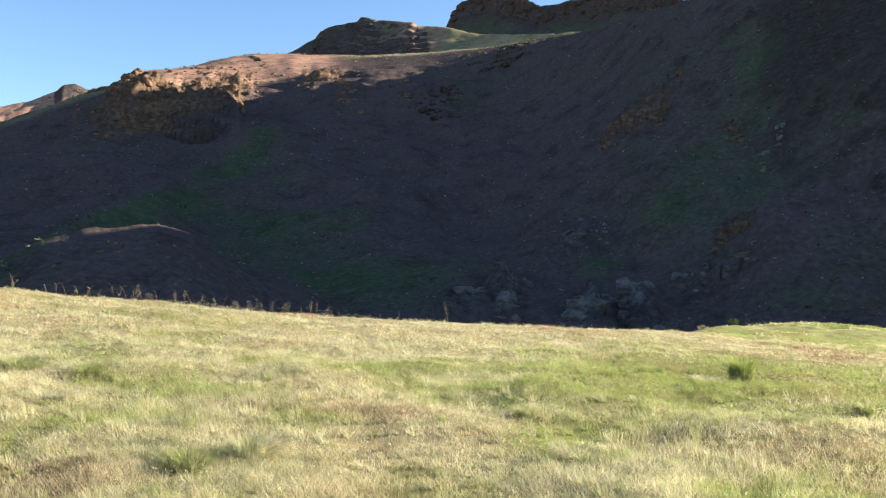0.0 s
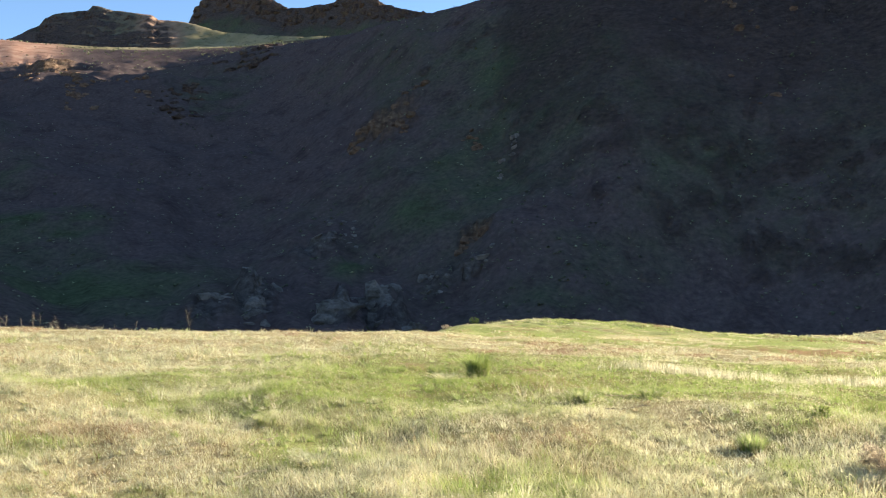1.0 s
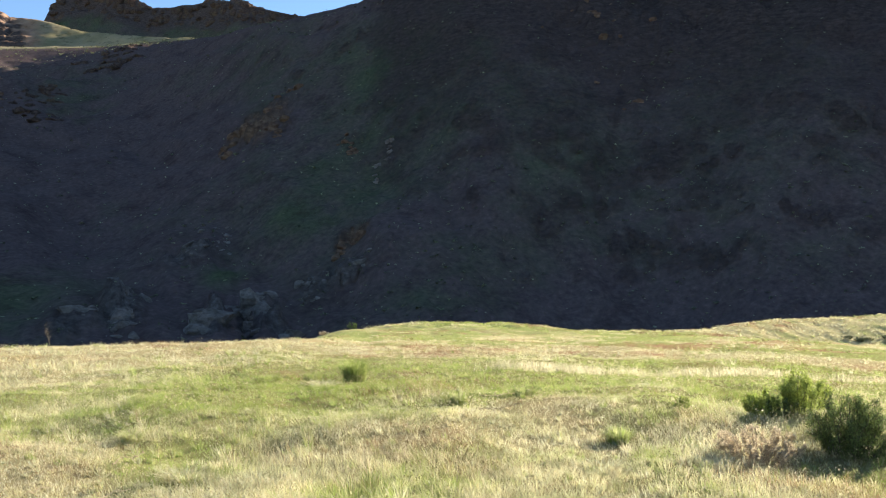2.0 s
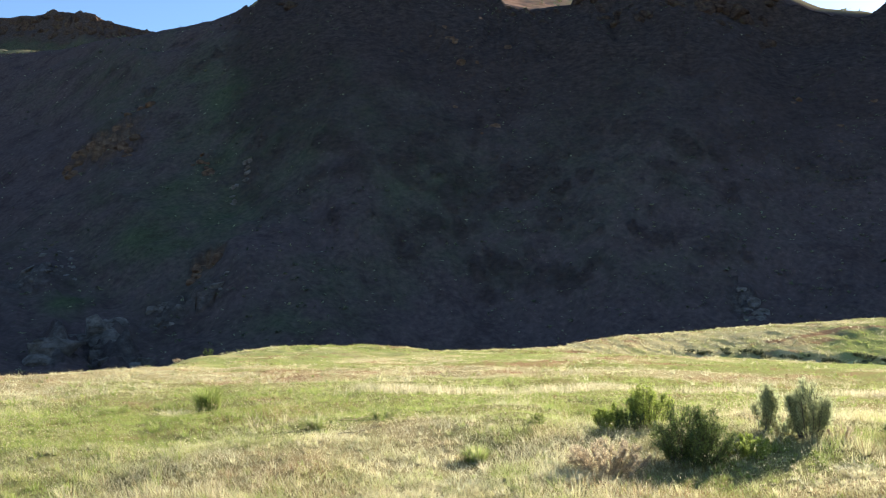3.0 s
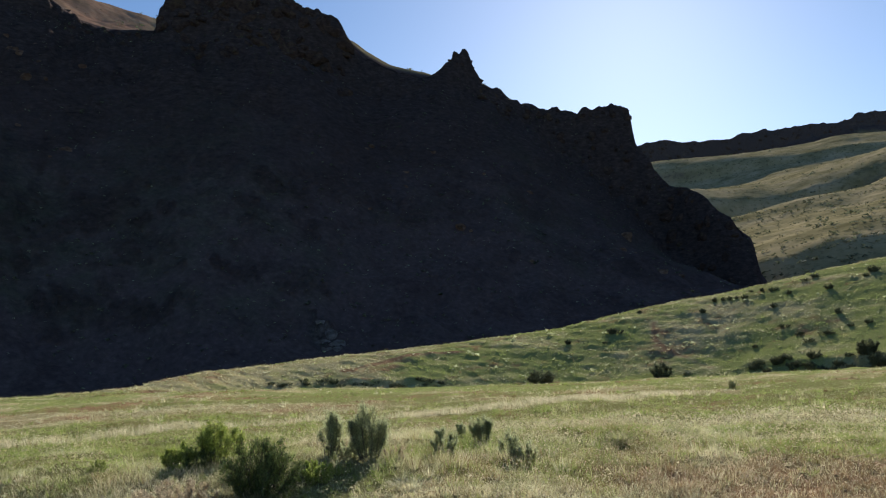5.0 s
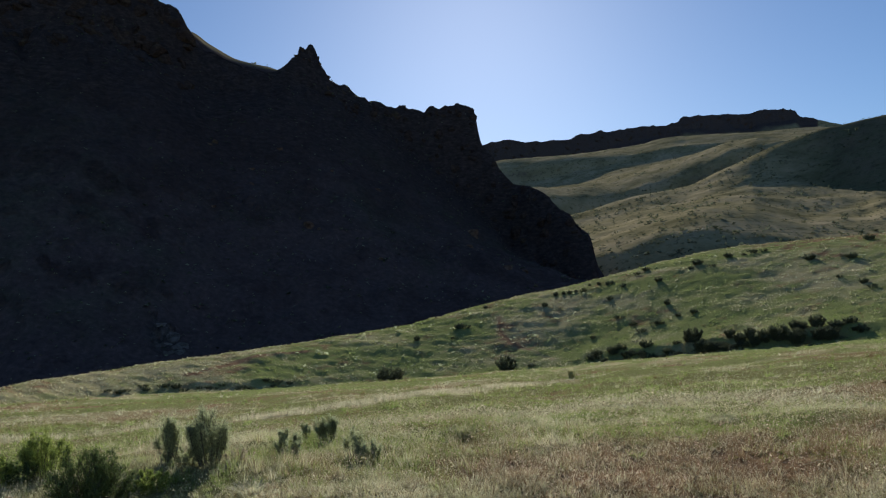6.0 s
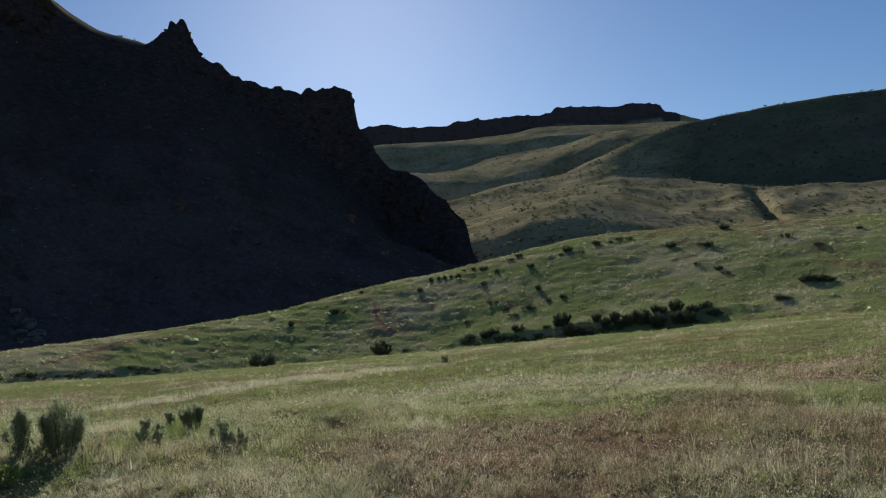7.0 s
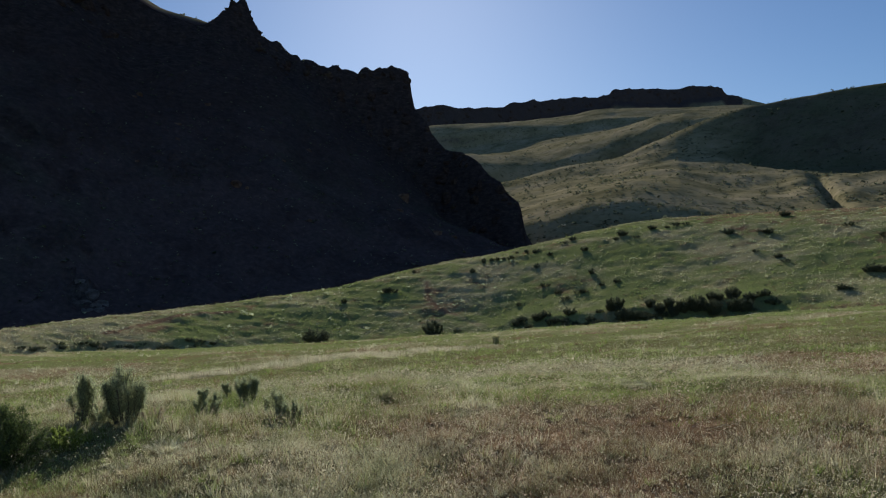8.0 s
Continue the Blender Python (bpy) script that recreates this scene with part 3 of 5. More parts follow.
    # a gully that cuts the foot of the spur, and the nose beside it
    cut = np.interp(L, (12.0, 12.3, 12.7, 13.0, 13.4), (102.8, 102.3, 101.5, 101.1, 100.9))
    runs = np.clip((L - 11.9) * 5, 0, 1) * np.clip((13.05 - L) * 3, 0, 1)
    relief = relief - 10.0 * np.clip((AZ - 94) / 3, 0, 1)[None, :] * np.clip((112 - AZ) / 3, 0, 1)[None, :] * np.clip((L - 13) * 4, 0, 1) * np.clip((13.9 - L) * 4, 0, 1)
    relief = relief + runs * (1.5 * np.exp(-(((AZ[None, :] - cut + 1.2) / 0.9) ** 2)) - 6.0 * np.exp(-(((AZ[None, :] - cut) / 0.4) ** 2)) + 1.0 * np.exp(-(((AZ[None, :] - cut - 1.3) / 0.8) ** 2)))
    # hummocks in the meadow, tussocky grass slope
    near = np.clip((R - 3) / 4, 0, 1) * np.clip((6.6 - L) * 2, 0, 1)
    relief = relief + near * fbm(X, Y, 1.5, 3, 0.5) * 0.16
    slope = np.clip(L - 4.6, 0, 1) * np.clip((6.9 - L) * 3, 0, 1)
    arc = np.radians(AZ)[None, :] * R
    relief = relief + slope * (fbm(X, Y, 6.0, 4, 0.55) * 0.15 + fbm(arc * 0.5, R + 0.1 * arc, 0.95, 3, 0.55) * (0.07 + 0.13 * np.clip((AZ - 60) / 12, 0, 1))[None, :])
    far = np.clip(L - 15.0, 0, 1) * np.clip((18 - L), 0, 1) * 0.5 + 0.06 * np.clip(L - 12, 0, 1) * np.clip((13.9 - L), 0, 1)
    relief = relief + far * fbm(np.radians(AZ)[None, :] * R * 0.4, R, 120, 5, 0.55) * 15
    return R, X, Y, Z + relief, L


SHEET_R, SHEET_X, SHEET_Y, SHEET_Z, SHEET_L = sheet()


def ground_z(az, r):
    """Height of the land at an azimuth (degrees, clockwise from +y) and a distance."""
    c = np.interp(az, AZ, np.arange(COLS))
    c0 = int(min(c, COLS - 2))
    f = c - c0
    return float((1 - f) * np.interp(r, SHEET_R[:, c0], SHEET_Z[:, c0]) + f * np.interp(r, SHEET_R[:, c0 + 1], SHEET_Z[:, c0 + 1]))


def ground_zs(az, r):
    """The same for arrays, near the viewpoint."""
    c = np.clip(np.round((az - AZ[0]) / 0.13).astype(int), 0, 1137)
    out = np.empty(len(az))
    order = np.argsort(c, kind="stable")
    cuts = np.flatnonzero(np.diff(c[order])) + 1
    for idx in np.split(order, cuts):
        out[idx] = np.interp(r[idx], SHEET_R[:, c[idx[0]]], SHEET_Z[:, c[idx[0]]])
    return out


def spot(az, r, sink=0.0):
    a = radians(az)
    return Vector((r * math.sin(a), r * math.cos(a), ground_z(az, r) - sink))


# fields that colour the land
def lush_field(az, r, x, y):
    v = 0.36 + 0.75 * fbm(x, y, 5.5, 3, 0.6) + 0.75 * fbm(x, y, 1.1, 3, 0.6)
    v = v + 0.9 * blob(az, r, 13, 13.0, 10, 4.0) + 0.8 * blob(az, r, 36, 15, 15, 4.5) + 0.5 * blob(az, r, 62, 19, 16, 5) + 0.35 * blob(az, r, 84, 22, 10, 6) + 0.35 * blob(az, r, 95, 22, 22, 9) + 0.2 * blob(az, r, 80, 12, 22, 3) + 0.25 * fbm(x + 9, y * 0.5, 3.0, 2, 0.5)
    v = v - 0.45 * blob(az, r, 2, 30, 30, 8) - 1.5 * straw_line(az, r) - 0.35 * blob(az, r, -5, 6.5, 30, 3)
    v = v + 0.3 * np.clip((r - 28) / 10, 0, 1) + 0.55 * blob(az, r, 46, 19.5, 17, 3.5) + 0.18 * np.clip((az - 82) / 10, 0, 1) * np.clip((14 - r) / 4, 0, 1)
    return v


TRAILS = (((76.2, 91), (76.2, 85.1), (77.0, 81.5), (78.3, 78.9), (79.6, 76.0)), ((55.5, 74), (57.1, 76.3), (58.9, 79.3), (60.6, 81.2), (63.1, 82.4)))


def trail(az, r):
    """Nearness to the narrow cattle trails on the grass slope, 0 to 1."""
    a = np.radians(az)
    x, y = r * np.sin(a), r * np.cos(a)
    best = np.full(np.shape(x), 9.0)
    for line in TRAILS:
        p = [(q * math.sin(radians(w)), q * math.cos(radians(w))) for w, q in line]
        for (x0, y0), (x1, y1) in zip(p[:-1], p[1:]):
            dx, dy = x1 - x0, y1 - y0
            u = np.clip(((x - x0) * dx + (y - y0) * dy) / (dx * dx + dy * dy), 0, 1)
            best = np.minimum(best, np.hypot(x - x0 - u * dx, y - y0 - u * dy))
    return np.exp(-((best / 0.38) ** 2))


STRAW_LINE = ((26, 15.2), (30, 15.4), (36, 16.3), (39.5, 16.8), (44, 17.4), (48.3, 19.1), (55, 20.6), (61.9, 21.8), (66, 24.0), (70.8, 26.2), (74.6, 27.2), (77.4, 28.6), (80.6, 29.8), (83, 31))


def straw_line(az, r):
    """Nearness to the line of tall bleached grass across the meadow, 0 to 1."""
    ka, kr = zip(*STRAW_LINE)
    half = np.interp(az, (28, 36, 48, 58, 68, 76, 80), (0.25, 0.45, 0.45, 0.3, 0.9, 1.0, 0.5))
    return np.exp(-(((r - np.interp(az, ka, kr)) / half) ** 2)) * np.clip((az - 27) / 5, 0, 1) * np.clip((84 - az) / 4, 0, 1)


def brown_field(az, r, x, y):
    v = 0.14 + 0.5 * fbm(x, y, 4.0, 3, 0.6) + 0.5 * fbm(x + 50, y, 0.9, 3, 0.6)
    v = v + 0.3 * blob(az, r, 95, 7.0, 25, 2.6) + 0.34 * blob(az, r, 101, 13.5, 9, 3.0) + 0.16 * blob(az, r, 75, 7, 18, 2.5) + 0.3 * blob(az, r, 25, 27, 12, 6) + 0.3 * blob(az, r, 44, 34, 14, 5) - 0.6 * straw_line(az, r) + 0.55 * blob(az, r, 100, 112, 7, 9) - 0.1 * blob(az, r, 10, 9, 25, 6) + 0.05 * np.clip((az - 72) / 12, 0, 1) * np.clip((17 - r) / 5, 0, 1)
    return v
# terrain>>


def build_ground():
    rows, cols = SHEET_R.shape
    centre = np.array([[0.0, 0.0, 0.0]])
    verts = np.concatenate([np.stack([SHEET_X, SHEET_Y, SHEET_Z], -1).reshape(-1, 3), centre])
    i, j = np.meshgrid(np.arange(rows - 1), np.arange(cols), indexing="ij")
    k = (j + 1) % cols
    quads = np.stack([i * cols + j, i * cols + k, (i + 1) * cols + k, (i + 1) * cols + j], -1).reshape(-1, 4)
    c = np.arange(cols)
    cap = np.stack([np.full(cols, rows * cols), (c + 1) % cols, c], -1)
    me = bpy.data.meshes.new("ground")
    me.vertices.add(len(verts))
    me.vertices.foreach_set("co", verts.ravel())
    me.loops.add(quads.size + cap.size)
    me.loops.foreach_set("vertex_index", np.concatenate([quads.ravel(), cap.ravel()]).astype(np.int32))
    me.polygons.add(len(quads) + len(cap))
    me.polygons.foreach_set("loop_start", np.concatenate([np.arange(len(quads)) * 4, quads.size + np.arange(len(cap)) * 3]).astype(np.int32))
    me.polygons.foreach_set("use_smooth", np.ones(len(quads) + len(cap), dtype=bool))
    me.update(calc_edges=True)
    az = np.broadcast_to(AZ[None, :], SHEET_R.shape)
    lush = lush_field(az, SHEET_R, SHEET_X, SHEET_Y)
    L = SHEET_L
    hill = np.clip((L - 6.3) * 3, 0, 1)
    wide = fbm(SHEET_X, SHEET_Y, 70, 4, 0.6)
    slope_lush = -0.06 + 0.8 * wide + 0.3 * blob(az, SHEET_R, 2, 180, 20, 45) + (0.16 + 0.2 * np.clip((az - 60) / 15, 0, 1)) * np.clip((L - 10.2) * 2, 0, 1)
    slope_lush = slope_lush - 0.5 * blob(az, SHEET_R, -11, 350, 9, 60) + 0.2 * np.clip((L - 11) * 2, 0, 1) * (az > 60) * (L < 17) - 0.45 * (L > 17) * (az < -12) + 0.35 * (L > 16) * (L < 18) * (az > -10) * (az < 22)
    spur_line = np.interp(az, (-36, -26, -21, -16, -12, -8), (8.05, 8.18, 8.34, 8.52, 8.66, 8.75))
    slope_lush = slope_lush + 0.6 * np.exp(-(((L - spur_line + 0.03) / 0.06) ** 2)) * np.clip((-7 - az) / 6, 0, 1) + 0.35 * blob(az, SHEET_R, -8, 190, 6, 30)
    for a, r, wa, wr, amount in ((-14.5, 217, 3, 14, 0.6), (-10, 196, 4, 12, 0.7), (-6.5, 192, 2.5, 10, 0.6), (-10.2, 242, 1.6, 14, 0.6), (-17, 250, 2, 12, 0.5), (-19.8, 205, 3, 14, 0.5), (-23, 187, 4, 12, 0.6), (3.6, 211, 1.6, 9, 0.8), (15.5, 170, 3.2, 9, 0.35),
                                 (10.5, 160, 1.4, 8, 0.8), (25.7, 132, 3, 10, 0.6), (1, 310, 2.5, 22, 0.6), (22, 214, 3, 18, 0.6), (22, 186, 2, 10, 0.5), (-9, 150, 6, 10, 0.45), (20, 171, 2, 8, 0.5)):
        slope_lush = slope_lush + amount * 0.8 * blob(az, SHEET_R, a, r, wa, wr) * np.clip(0.65 + 1.6 * fbm(SHEET_X, SHEET_Y * 2.2, 16, 4, 0.65), 0, 1.3)
    lush = np.where(L > 6.6, slope_lush, np.where(L > 4.4, lush * 0.4 + 0.26 + 0.5 * fbm(SHEET_X, SHEET_Y, 9, 3, 0.6) - 0.3 * trail(az, SHEET_R), lush))
    # on the hill top, brown adds ruddy turf and part of the sun's brightness
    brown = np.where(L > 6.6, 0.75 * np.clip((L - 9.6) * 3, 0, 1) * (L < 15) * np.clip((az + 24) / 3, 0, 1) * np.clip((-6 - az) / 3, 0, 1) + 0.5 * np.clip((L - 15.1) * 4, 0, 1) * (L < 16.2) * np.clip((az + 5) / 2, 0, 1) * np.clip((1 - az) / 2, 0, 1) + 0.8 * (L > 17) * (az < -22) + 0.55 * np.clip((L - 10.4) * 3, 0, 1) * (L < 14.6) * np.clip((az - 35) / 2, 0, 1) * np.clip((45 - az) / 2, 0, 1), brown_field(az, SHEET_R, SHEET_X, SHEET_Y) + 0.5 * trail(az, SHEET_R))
    dz = np.abs(np.gradient(SHEET_Z, axis=0)) / np.maximum(np.abs(np.gradient(SHEET_R, axis=0)), 1e-3)
    def marks(rows):
        return np.clip(sum(blob(az, SHEET_R, a, r, wa, wr) for a, r, wa, wr in rows), 0, 1)

    ochre = marks(OCHRE_BEDS)
    pale = marks(PALE_BEDS)
    rock = np.clip((dz - 0.75) * 1.3, 0, 1) * np.where((L > 13) & (L < 17.7), 0.5, 1.0) * (L > 7.2)
    rock = np.maximum(rock, np.clip(CLIFF / 14, 0, 0.8)[None, :] * np.clip((L - 8.3) * 1.6, 0, 1) * (L < 10.02))
    rock = np.maximum(rock, 0.36 * np.clip(L - 7.6, 0, 1) * (L < 10) * np.clip((az - 40) / 30, 0, 1))
    rock = np.maximum(rock, (0.05 + 0.95 * np.clip((dz - 0.75) * 1.6, 0, 1)) * np.clip((-0.9 - az) * 1.2, 0, 1) * np.clip((az + 9.8) * 1.2, 0, 1) * np.clip((L - 15.1) * 6, 0, 1) * (L < 16.2))
    rock = rock * np.where((L > 16.2) & (L < 17.9) & (az > -3) & (az < 22), 0.25, 1.0)
    rock = np.maximum(rock, np.clip((L - 17.85) * 8, 0, 1) * (L < 19.02) * ((az > -1) & (az < 20) | (az > 74) & (az < 97) | (az > -25) & (az < -22.9)))
    rock = np.maximum(rock, np.maximum(ochre, pale) * 0.75)
    # the steep spur face loses pale grass here, deepening its shade by colour
    for name, field in (("lush", lush), ("brown", brown), ("hill", hill), ("rock", rock), ("ochre", ochre), ("pale", pale), ("range", np.clip((L - 10.6) * 2, 0, 1) * np.clip((az - 66) / 8, 0, 1) * (1 - 0.75 * np.clip((L - 12.9) * 4, 0, 1) * (L < 14.05) * np.clip((az - 94) / 4, 0, 1)) + 0.7 * np.clip((L - 10.2) * 3, 0, 1) * (L < 14.6) * np.clip((az - 35) / 2, 0, 1) * np.clip((64 - az) / 2, 0, 1) + 0.45 * np.clip((L - 9.7) * 3, 0, 1) * (L < 15) * np.clip((az + 30) / 4, 0, 1) * np.clip((-8 - az) / 3, 0, 1) + 0.85 * np.clip((L - 10.9) * 4, 0, 1) * ((L < 15.1) + (0.3 + 0.5 * np.clip((az + 3) / 5, 0, 1)) * (L >= 15.1) * (L < 17)) * np.clip((az + 10) / 5, 0, 1) * np.clip((25 - az) / 6, 0, 1)), ("soil_shade", np.clip((45 - SHEET_R) / 20, 0.15, 1))):
        at = me.attributes.new(name, "FLOAT", "POINT")
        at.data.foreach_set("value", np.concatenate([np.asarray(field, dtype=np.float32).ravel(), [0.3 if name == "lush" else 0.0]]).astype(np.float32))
    me.materials.append(M_GROUND)
    return tagged(new("ground", me), "dry grass meadow running into shaded reddish canyon slopes", "ground", kind="structure")


build_ground()


# ---------------------------------------------------------------- makers
def link_mesh(name, verts, faces, mat, parent=None, label="", attributes=None, smooth=False):
    """One mesh object from arrays: verts (n, 3), faces (m, 3) or (m, 4)."""
    me = bpy.data.meshes.new(name)
    verts, faces = np.asarray(verts, dtype=np.float32), np.asarray(faces, dtype=np.int32)
    me.vertices.add(len(verts))
    me.vertices.foreach_set("co", verts.ravel())
    me.loops.add(faces.size)
    me.loops.foreach_set("vertex_index", faces.ravel())
    me.polygons.add(len(faces))
    me.polygons.foreach_set("loop_start", (np.arange(len(faces)) * faces.shape[1]).astype(np.int32))
    me.polygons.foreach_set("use_smooth", np.full(len(faces), smooth))
    me.update(calc_edges=True)
    for key, values in (attributes or {}).items():
        at = me.attributes.new(key, "FLOAT", "POINT")
        at.data.foreach_set("value", np.asarray(values, dtype=np.float32))
    me.materials.append(mat)
    ob = new(name, me)
    ob.parent = parent
    if label:
        tagged(ob, label)
    return ob


def tubes(paths, sides=4):
    """Tapered tubes: each path is (points (k, 3), radius at the foot, radius at the tip). Returns verts, quads."""
    vs, fs, base = [], [], 0
    for pts, r0, r1 in paths:
        pts = np.asarray(pts, dtype=float)
        k = len(pts)
        d = np.gradient(pts, axis=0)
        d /= np.linalg.norm(d, axis=1)[:, None] + 1e-9
        side = np.cross(d, (0.31, 0.87, 0.38))
        side /= np.linalg.norm(side, axis=1)[:, None] + 1e-9
        up = np.cross(d, side)
        rad = np.linspace(r0, r1, k)[:, None]
        for q in range(sides):
            a = 2 * math.pi * q / sides
            vs.append(pts + rad * (math.cos(a) * side + math.sin(a) * up))
        ring = np.arange(k - 1)
        for q in range(sides):
            n = (q + 1) % sides
            fs.append(np.stack([base + q * k + ring, base + n * k + ring, base + n * k + ring + 1, base + q * k + ring + 1], -1))
        base += sides * k
    return np.concatenate(vs), np.concatenate(fs)


def leaf_cards(centres, ways, length, width, g):
    """Small pointed leaves: four corners each, bent out of plane."""
    n = len(centres)
    ways = ways / (np.linalg.norm(ways, axis=1)[:, None] + 1e-9)
    side = np.cross(ways, g.normal(size=(n, 3)))
    side /= np.linalg.norm(side, axis=1)[:, None] + 1e-9
    ln = (length * g.uniform(0.6, 1.3, n))[:, None]
    wd = (width * g.uniform(0.6, 1.3, n))[:, None]
    a = centres - ways * ln * 0.5
    c = centres + ways * ln * 0.5
    b = centres + side * wd * 0.5
    d = centres - side * wd * 0.5
    verts = np.stack([a, b, c, d], 1).reshape(-1, 3)
    return verts, np.arange(n * 4).reshape(-1, 4)


def shrub(name, label, category, tall, wide, leaf, bark, seed, stems=14, twigs=9, leaves=16, leaf_len=0.035, leaf_wide=0.009, bare=0.35, round_top=0.0, group="", split=True, brush=0.0):
    """A shrub: stems that fan out from one foot, twigs on them, small leaves along the twigs."""
    g = np.random.default_rng(seed)
    root = new(name)
    root.empty_display_size = 0.1
    wood, spots, ways = [], [], []
    for _ in range(stems):
        a = g.uniform(0, 2 * math.pi)
        q_out = math.sqrt(g.uniform(0.02, 1))
        out = wide * 0.5 * q_out
        lift = tall * g.uniform(0.72, 0.98) * (1 - round_top * 0.55 * q_out**2)
        tip = np.array([math.cos(a) * out, math.sin(a) * out, lift])
        foot = np.array([math.cos(a), math.sin(a), 0]) * wide * 0.22 * q_out
        u = np.linspace(0, 1, 5)[:, None]
        bend = g.normal(size=3) * 0.05 * tall
        pts = foot + (tip - foot) * (u ** np.array([0.9, 0.9, 0.9])) + bend * np.sin(u * math.pi)
        pts[0, 2] = -0.04 * tall
        paths = [(pts, 0.009 * tall, 0.003 * tall)]
        for _ in range(twigs):
            f = g.uniform(bare, 1.0)
            p = np.array([np.interp(f, np.linspace(0, 1, 5), pts[:, i]) for i in range(3)])
            w = (tip - foot) / np.linalg.norm(tip - foot) + g.normal(size=3) * (0.6 - 0.28 * brush) + np.array([0, 0, 0.3 + 0.35 * brush])
            w /= np.linalg.norm(w)
            ln = tall * g.uniform(0.07, 0.17)
            q = p + w * ln
            paths.append((np.array([p, (p + q) / 2 + g.normal(size=3) * 0.01 * tall, q]), 0.004 * tall, 0.0015 * tall))
            t = g.uniform(0.1, 1.1, leaves)[:, None]
            sp = p + (q - p) * t + g.normal(size=(leaves, 3)) * 0.032 * tall
            wy = np.tile(w, (leaves, 1)) + g.normal(size=(leaves, 3)) * (0.55 - 0.15 * brush)
            spots.append(sp)
            ways.append(wy)
        wood.append(paths)
    if split:
        for paths in wood:
            link_mesh("stem", *tubes(paths, 3), bark, root)
    else:
        link_mesh("trunk", *tubes([q for paths in wood for q in paths], 3), bark, root)
    link_mesh("foliage", *leaf_cards(np.concatenate(spots), np.concatenate(ways), leaf_len, leaf_wide, g), leaf, root)
    return tagged(root, label, category, group)


def place(az, r, turn=0.0, size=1.0, sink=0.0):
    return Matrix.Translation(spot(az, r, sink)) @ Matrix.Rotation(radians(turn), 4, "Z") @ Matrix.Scale(size, 4)


def bunchgrass(name, label, tall, wide, blades, seed, lush, brown, az, r):
    g = np.random.default_rng(seed)
    a = g.uniform(0, 2 * math.pi, blades)
    rad = wide * 0.22 * np.sqrt(g.uniform(0, 1, blades))
    foot = np.stack([np.cos(a) * rad, np.sin(a) * rad, np.full(blades, -0.03)], -1)
    lean = wide * 0.5 * g.uniform(0.1, 1.0, blades)
    high = tall * g.uniform(0.45, 1.0, blades)
    a2 = a + g.normal(size=blades) * 0.5
    out = np.stack([np.cos(a2), np.sin(a2), np.zeros(blades)], -1)
    side = np.stack([-np.sin(a2), np.cos(a2), np.zeros(blades)], -1) * 0.004
    midp = foot + out * (lean * 0.3)[:, None] + np.array([0, 0, 1]) * (high * 0.62)[:, None]
    tip = foot + out * lean[:, None] + np.array([0, 0, 1]) * high[:, None]
    verts = np.stack([foot - side, foot + side, midp + side * 0.8, midp - side * 0.8, tip], 1).reshape(-1, 3)
    b = np.arange(blades)[:, None] * 5
    faces = np.concatenate([b + [0, 1, 2], b + [0, 2, 3], b + [3, 2, 4]])
    ob = link_mesh(name, verts, faces, M_BLADE, attributes={"lush": np.full(len(verts), lush), "brown": np.full(len(verts), brown)})
    ob.matrix_basis = place(az, r)
    return tagged(ob, label, "grass tuft")


def boulder(g, mat, k):
    """A facetted block about one metre in radius: a ball cut by random planes, then roughened."""
    bm = bmesh.new()
    bmesh.ops.create_icosphere(bm, subdivisions=2, radius=1.0)
    d = np.array([v.co[:] for v in bm.verts])
    f = np.array([[v.index for v in p.verts] for p in bm.faces])
    bm.free()
    n = g.normal(size=(15, 3)) * np.array([1, 1, 0.7])
    n /= np.linalg.norm(n, axis=1)[:, None]
    n = np.concatenate([n, [[0, 0, 1.0]]])
    h = g.uniform(0.5, 0.9, len(n))
    dots = d @ n.T
    rad = np.min(np.where(dots > 0.05, h / np.maximum(dots, 0.05), 9.0), axis=1)
    rough = np.array([noise.fractal(Vector(p * 2.3 + k * 7.1), 0.7, 2.1, 4) for p in d])
    rad = np.minimum(rad, 1.25) * (1 + rough * 0.07)
    v = d * rad[:, None]
    ob = link_mesh("boulder", v, f, mat)
    me = ob.data
    bpy.data.objects.remove(ob)
    return me


_bg = np.random.default_rng(77)
BLOCKS = {m: [boulder(_bg, m, k) for k in range(7)] for m in (M_BASALT, M_OCHRE, M_PALE)}


def bed(g, root, mid, mat, az, r, size, sink, flat):
    """One boulder of an outcrop, bedded in the slope."""
    ob = new("boulder", BLOCKS[mat][int(g.integers(0, 7))])
    ob.parent = root
    sx, sy, sz = size * g.uniform(0.7, 1.35), size * g.uniform(0.7, 1.35), size * g.uniform(0.6, 1.05) * flat
    at = spot(az, r, sz * sink) - mid
    ob.matrix_basis = Matrix.Translation(at) @ Euler((g.normal() * 0.18, g.normal() * 0.18, g.uniform(0, 6.28))).to_matrix().to_4x4() @ Matrix.Diagonal((sx, sy, sz, 1))


